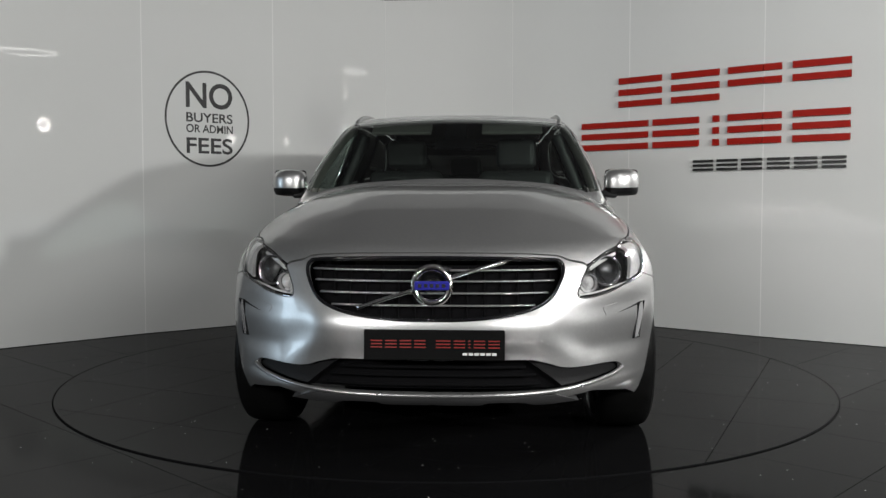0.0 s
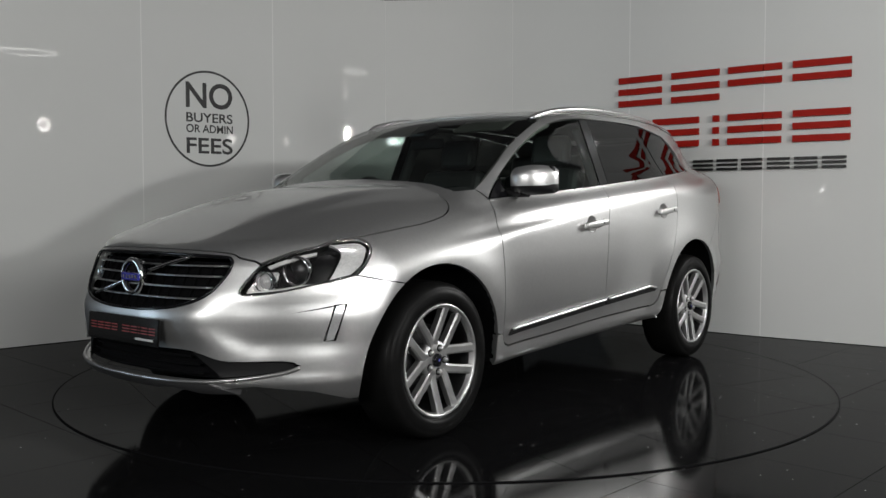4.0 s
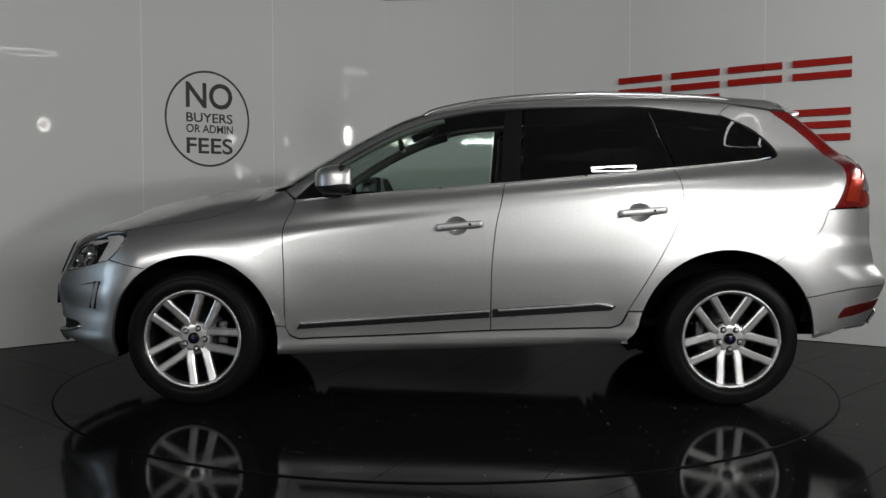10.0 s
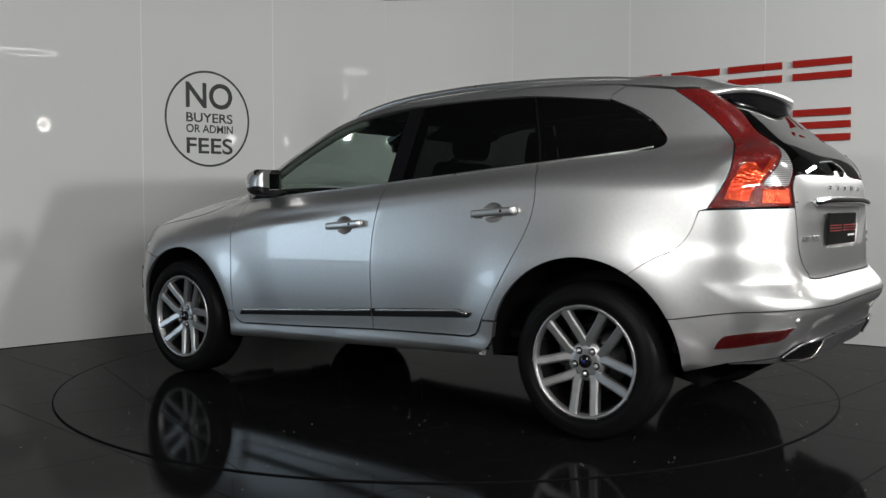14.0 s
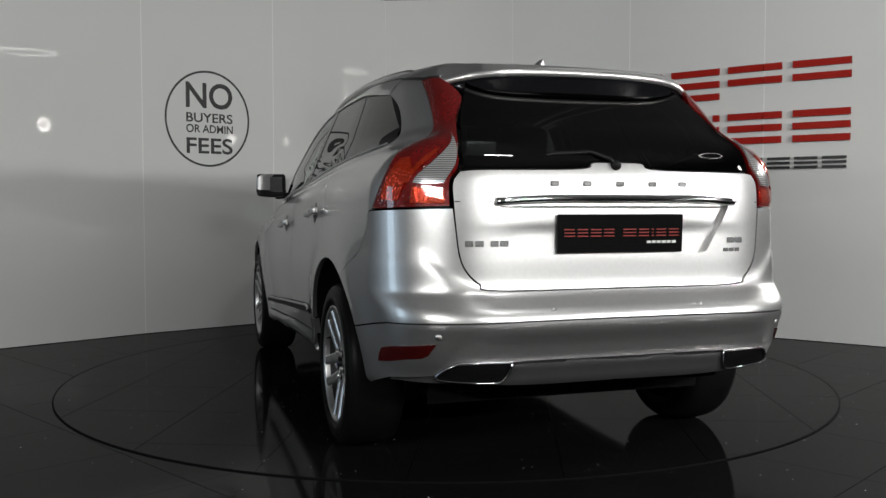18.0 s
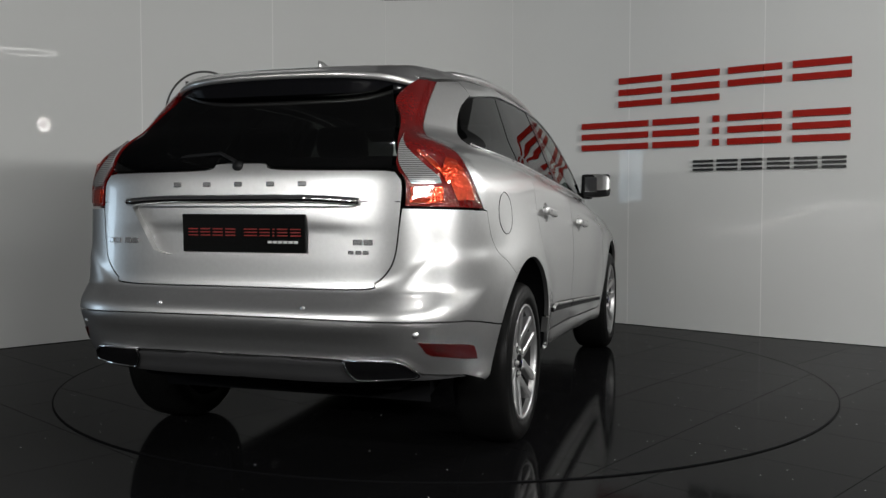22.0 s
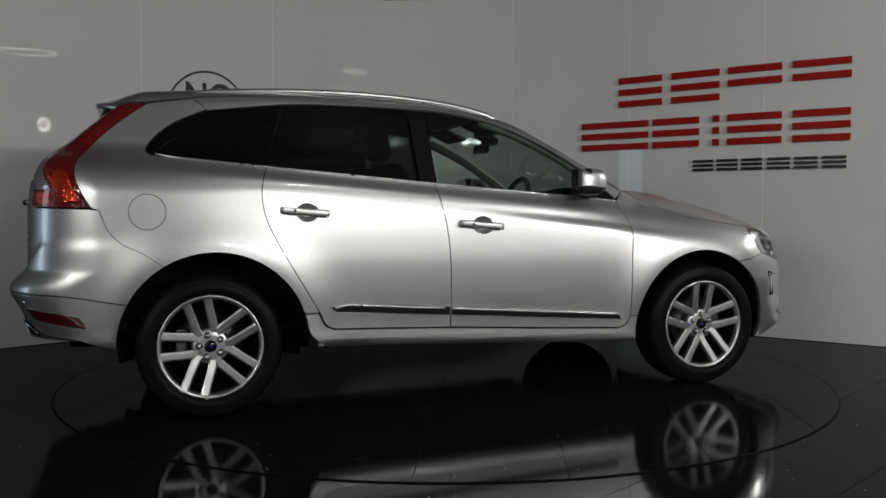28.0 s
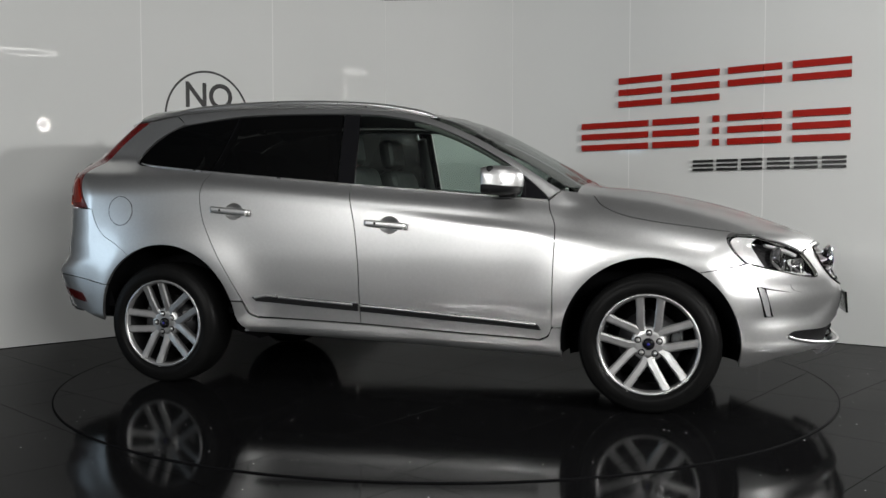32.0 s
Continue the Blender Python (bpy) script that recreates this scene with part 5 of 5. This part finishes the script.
part("bed", lathe([(TABLE_R - 0.004, -0.004), (TABLE_R - 0.004, -0.011), (0.001, -0.011), (0.001, -0.004)], 128, "z"), GROUT, table)
G = 0.0016
for i in range(-5, 6):
    for j in range(-5, 6):
        x, y = i * TILE_W, j * TILE_L
        q = [(x + G, y + G), (x + TILE_W - G, y + G), (x + TILE_W - G, y + TILE_L - G), (x + G, y + TILE_L - G)]
        c, s = math.cos(radians(TILE_TURN)), math.sin(radians(TILE_TURN))
        q = clip_poly([(c * a - s * b, s * a + c * b) for a, b in q], TABLE_R - 0.006)
        if len(q) > 2:
            slab("tile", q, -0.004, 0.0, TILE, table)
part("rim_ring", lathe([(TABLE_R - 0.005, 0.0005), (TABLE_R + 0.002, 0.0005), (TABLE_R + 0.002, -0.006), (TABLE_R - 0.005, -0.006)], 160, "z"), SHELL, table, "black joint round the turntable")


def floor_tiles():
    """Square black tiles laid at a slant, stopping short of the turntable."""
    c, s = math.cos(radians(FLOOR_TURN)), math.sin(radians(FLOOR_TURN))
    for i in range(-12, 13):
        for j in range(-12, 13):
            u, v = i * 0.6 + FLOOR_U, j * 0.6 + FLOOR_V
            quad = [(u + G, v + G), (u + 0.6 - G, v + G), (u + 0.6 - G, v + 0.6 - G), (u + G, v + 0.6 - G)]
            quad = [(c * a - s * b, s * a + c * b) for a, b in quad]
            cx, cy = sum(p[0] for p in quad) / 4, sum(p[1] for p in quad) / 4
            if abs(cx) > 4.6 or cy < -5.2 or cy > 3.2:
                continue
            if max(math.hypot(*p) for p in quad) < TABLE_R:
                continue
            slab("tile", quad, -0.0115, -0.0045, TILE, floor)


FLOOR_TURN, FLOOR_U, FLOOR_V = 46.2, 0.114, 0.32
floor_tiles()


# ---- signs ----
def text_mesh(body, size):
    cu = bpy.data.curves.new("print", "FONT")
    cu.body, cu.size, cu.align_x, cu.extrude = body, size, "LEFT", 0.0
    cu.offset = 0.018
    ob = new("print", cu)
    bpy.context.view_layer.update()
    me = bpy.data.meshes.new_from_object(ob.evaluated_get(bpy.context.evaluated_depsgraph_get()))
    bpy.data.objects.remove(ob)
    return me


m1, w1 = facet(1)
sign = new("wall_sign")
tagged(sign, "round black vinyl wall sign about buyer fees", "sign")
ring = []
for k in range(96):
    a = 2 * math.pi * k / 96
    ring.append((math.cos(a), math.sin(a)))
CU, CV, RU, RV = 0.562, 1.772, 0.378, 0.404
vs = [m1 @ Vector((CU + RU * f * x, CV + RV * f * y, 0.0015)) for f in (1.0, 0.955) for x, y in ring]
raw("ring", vs, [(i, (i + 1) % 96, 96 + (i + 1) % 96, 96 + i) for i in range(96)], VINYL, sign)
for body, u0, u1, v0, v1 in (("NO", 0.366, 0.782, 1.858, 2.075), ("BUYERS", 0.368, 0.782, 1.740, 1.820), ("OR ADMIN", 0.367, 0.785, 1.653, 1.722), ("FEES", 0.368, 0.780, 1.478, 1.612)):
    me = text_mesh(body, 1.0)
    co = np.array([v.co[:] for v in me.vertices])
    lo, hi = co.min(0), co.max(0)
    for v in me.vertices:
        u = u0 + (v.co.x - lo[0]) / (hi[0] - lo[0]) * (u1 - u0)
        w = v0 + (v.co.y - lo[1]) / (hi[1] - lo[1]) * (v1 - v0)
        v.co = m1 @ Vector((u, w, 0.002))
    me.materials.append(VINYL)
    ob = new("lettering", me)
    ob.parent = sign

m5, w5 = facet(5)
m6, w6 = facet(6)
brand = new("brand_sign")
tagged(brand, "raised red and black bar sign fixed to the white wall", "sign")


def block(u0, u1, v0, v1, m, material, depth=0.022):
    o = prism([(u0, v0), (u1, v0), (u1, v1), (u0, v1)], m @ pose(0, 0, 0.006), depth)
    return part("sign_bar", o, material, brand)


def bars(u0, u1, v0, v1, n, t, material):
    """One mark of the sign as level bars, laid over the bend between two panels; u runs from the joint at the first panel."""
    for k in range(n):
        v = v1 - t - k * (v1 - v0 - t) / 2
        for lo, hi, m in ((-w4, -0.004, m4), (0.0, w5 - 0.002, m5), (w5 + 0.002, w5 + w6, m6)):
            a, b = max(u0, lo), min(u1, hi)
            if b - a > 0.01:
                base = w4 if m is m4 else (-w5 if m is m6 else 0.0)
                block(a + base, b + base, v, v + t, m, material)


m4, w4 = facet(4)
for u0, u1, n in ((-0.09, 0.312, 3), (0.404, 0.819, 3), (0.894, 1.317, 2), (w5 + 0.22, w5 + 0.640, 2)):
    bars(u0, u1, 1.898, 2.150, n, 0.052, RED_SIGN)
for u0, u1, n in ((-0.45, 0.19, 3), (0.237, 0.65, 3), (0.77, 0.822, 3), (0.896, 1.32, 3), (w5 + 0.227, w5 + 0.640, 3)):
    bars(u0, u1, 1.530, 1.774, n, 0.052, RED_SIGN)
for k in range(6):
    u = 0.605 + k * 0.204
    bars(u, u + 0.170, 1.326, 1.416, 3, 0.020, BLACK_SIGN)


# ---- lamps of the showroom ----
def ring_lamp(x, y, z, r, thick, rx, rz, label, glow=LAMP_GLOW):
    bm = lathe([(r - thick, -thick), (r + thick, -thick), (r + thick, thick), (r - thick, thick), (r - thick, -thick)], 48, "z")
    ob = part("ring_lamp", bm, glow, None)
    ob.matrix_world = pose(x, y, z, rx, 0, rz) @ Matrix.Diagonal((0.55 if rx else 1.0, 1.0, 1.0, 1.0))
    rod = part("cord", tube([(0, 0, z + (r if rx else 0)), (0, 0, CEIL_H)], 0.006, 6), DARK, ob)
    rod.matrix_parent_inverse = ob.matrix_world.inverted()
    rod.matrix_basis = Matrix.Translation((x, y, 0))
    tagged(ob, label, "lamp")
    return ob


ring_lamp(3.19, -2.09, 2.22, 0.085, 0.022, 90, 65, "small round white ring lamp hung beside the display")
ring_lamp(4.42, -0.94, 2.11, 0.045, 0.014, 90, 65, "small round white ring lamp hung beside the display")
ring_lamp(3.04, -2.17, 3.24, 0.27, 0.010, 0, 0, "large white ring lamp hung from the ceiling", SOFT_GLOW)


# a cord with two thin upright tubes on it
hanger = part("tube_lamp", tube([(5.85, -4.9, 3.2), (5.85, -4.9, CEIL_H)], 0.006, 6), DARK, None)
tagged(hanger, "thin upright white tube lamp hung on a cord", "lamp")
for z0, z1 in ((3.25, 3.5), (3.62, 3.95)):
    part("glow_tube", tube([(5.85, -4.9, z0), (5.85, -4.9, z1)], 0.016, 8), LAMP_GLOW, hanger)

# ---- dust ----
def specks(name, n, spot, parent):
    """Specks of pale dust and grit lying on the tiles."""
    vs, fs = [], []
    for _ in range(n):
        x, y, z = spot()
        r = random.uniform(0.0012, 0.0034)
        k = len(vs)
        a0 = random.uniform(0, 6)
        for i in range(5):
            a = a0 + i * 1.2566
            q = r * random.uniform(0.6, 1.1)
            vs.append((x + q * math.cos(a), y + q * math.sin(a), z))
        vs.append((x, y, z + r * 0.6))
        fs += [(k + i, k + (i + 1) % 5, k + 5) for i in range(5)]
    ob = raw(name, vs, fs, DUST, parent)
    ob["kind"] = "stuff"
    return ob


random.seed(7)


def on_table():
    a, r = random.uniform(0, 6.283), TABLE_R * 0.98 * random.uniform(0.1, 1) ** 0.5
    return r * math.cos(a), r * math.sin(a), 0.0


def on_floor():
    while True:
        x, y = random.uniform(-3.2, 3.4), random.uniform(-4.6, 2.0)
        if math.hypot(x, y) > TABLE_R + 0.02 and random.random() < (1.0 if x > 0.3 else 0.4):
            return x, y, -0.0045


specks("dust_specks", 420, on_table, table)
specks("dust_specks", 420, on_floor, floor)


def motions():
    rows_car, rows_table = [], []
    for t, a in TURN:
        c, s = math.cos(radians(a)), math.sin(radians(a))
        rows_car.append((t, pose(c * CAR_X - s * CAR_Y, s * CAR_X + c * CAR_Y, 0.0, 0, 0, a)))
        rows_table.append((t, pose(0, 0, 0.0, 0, 0, a)))
    walk(car, rows_car)
    walk(table, rows_table)


motions()
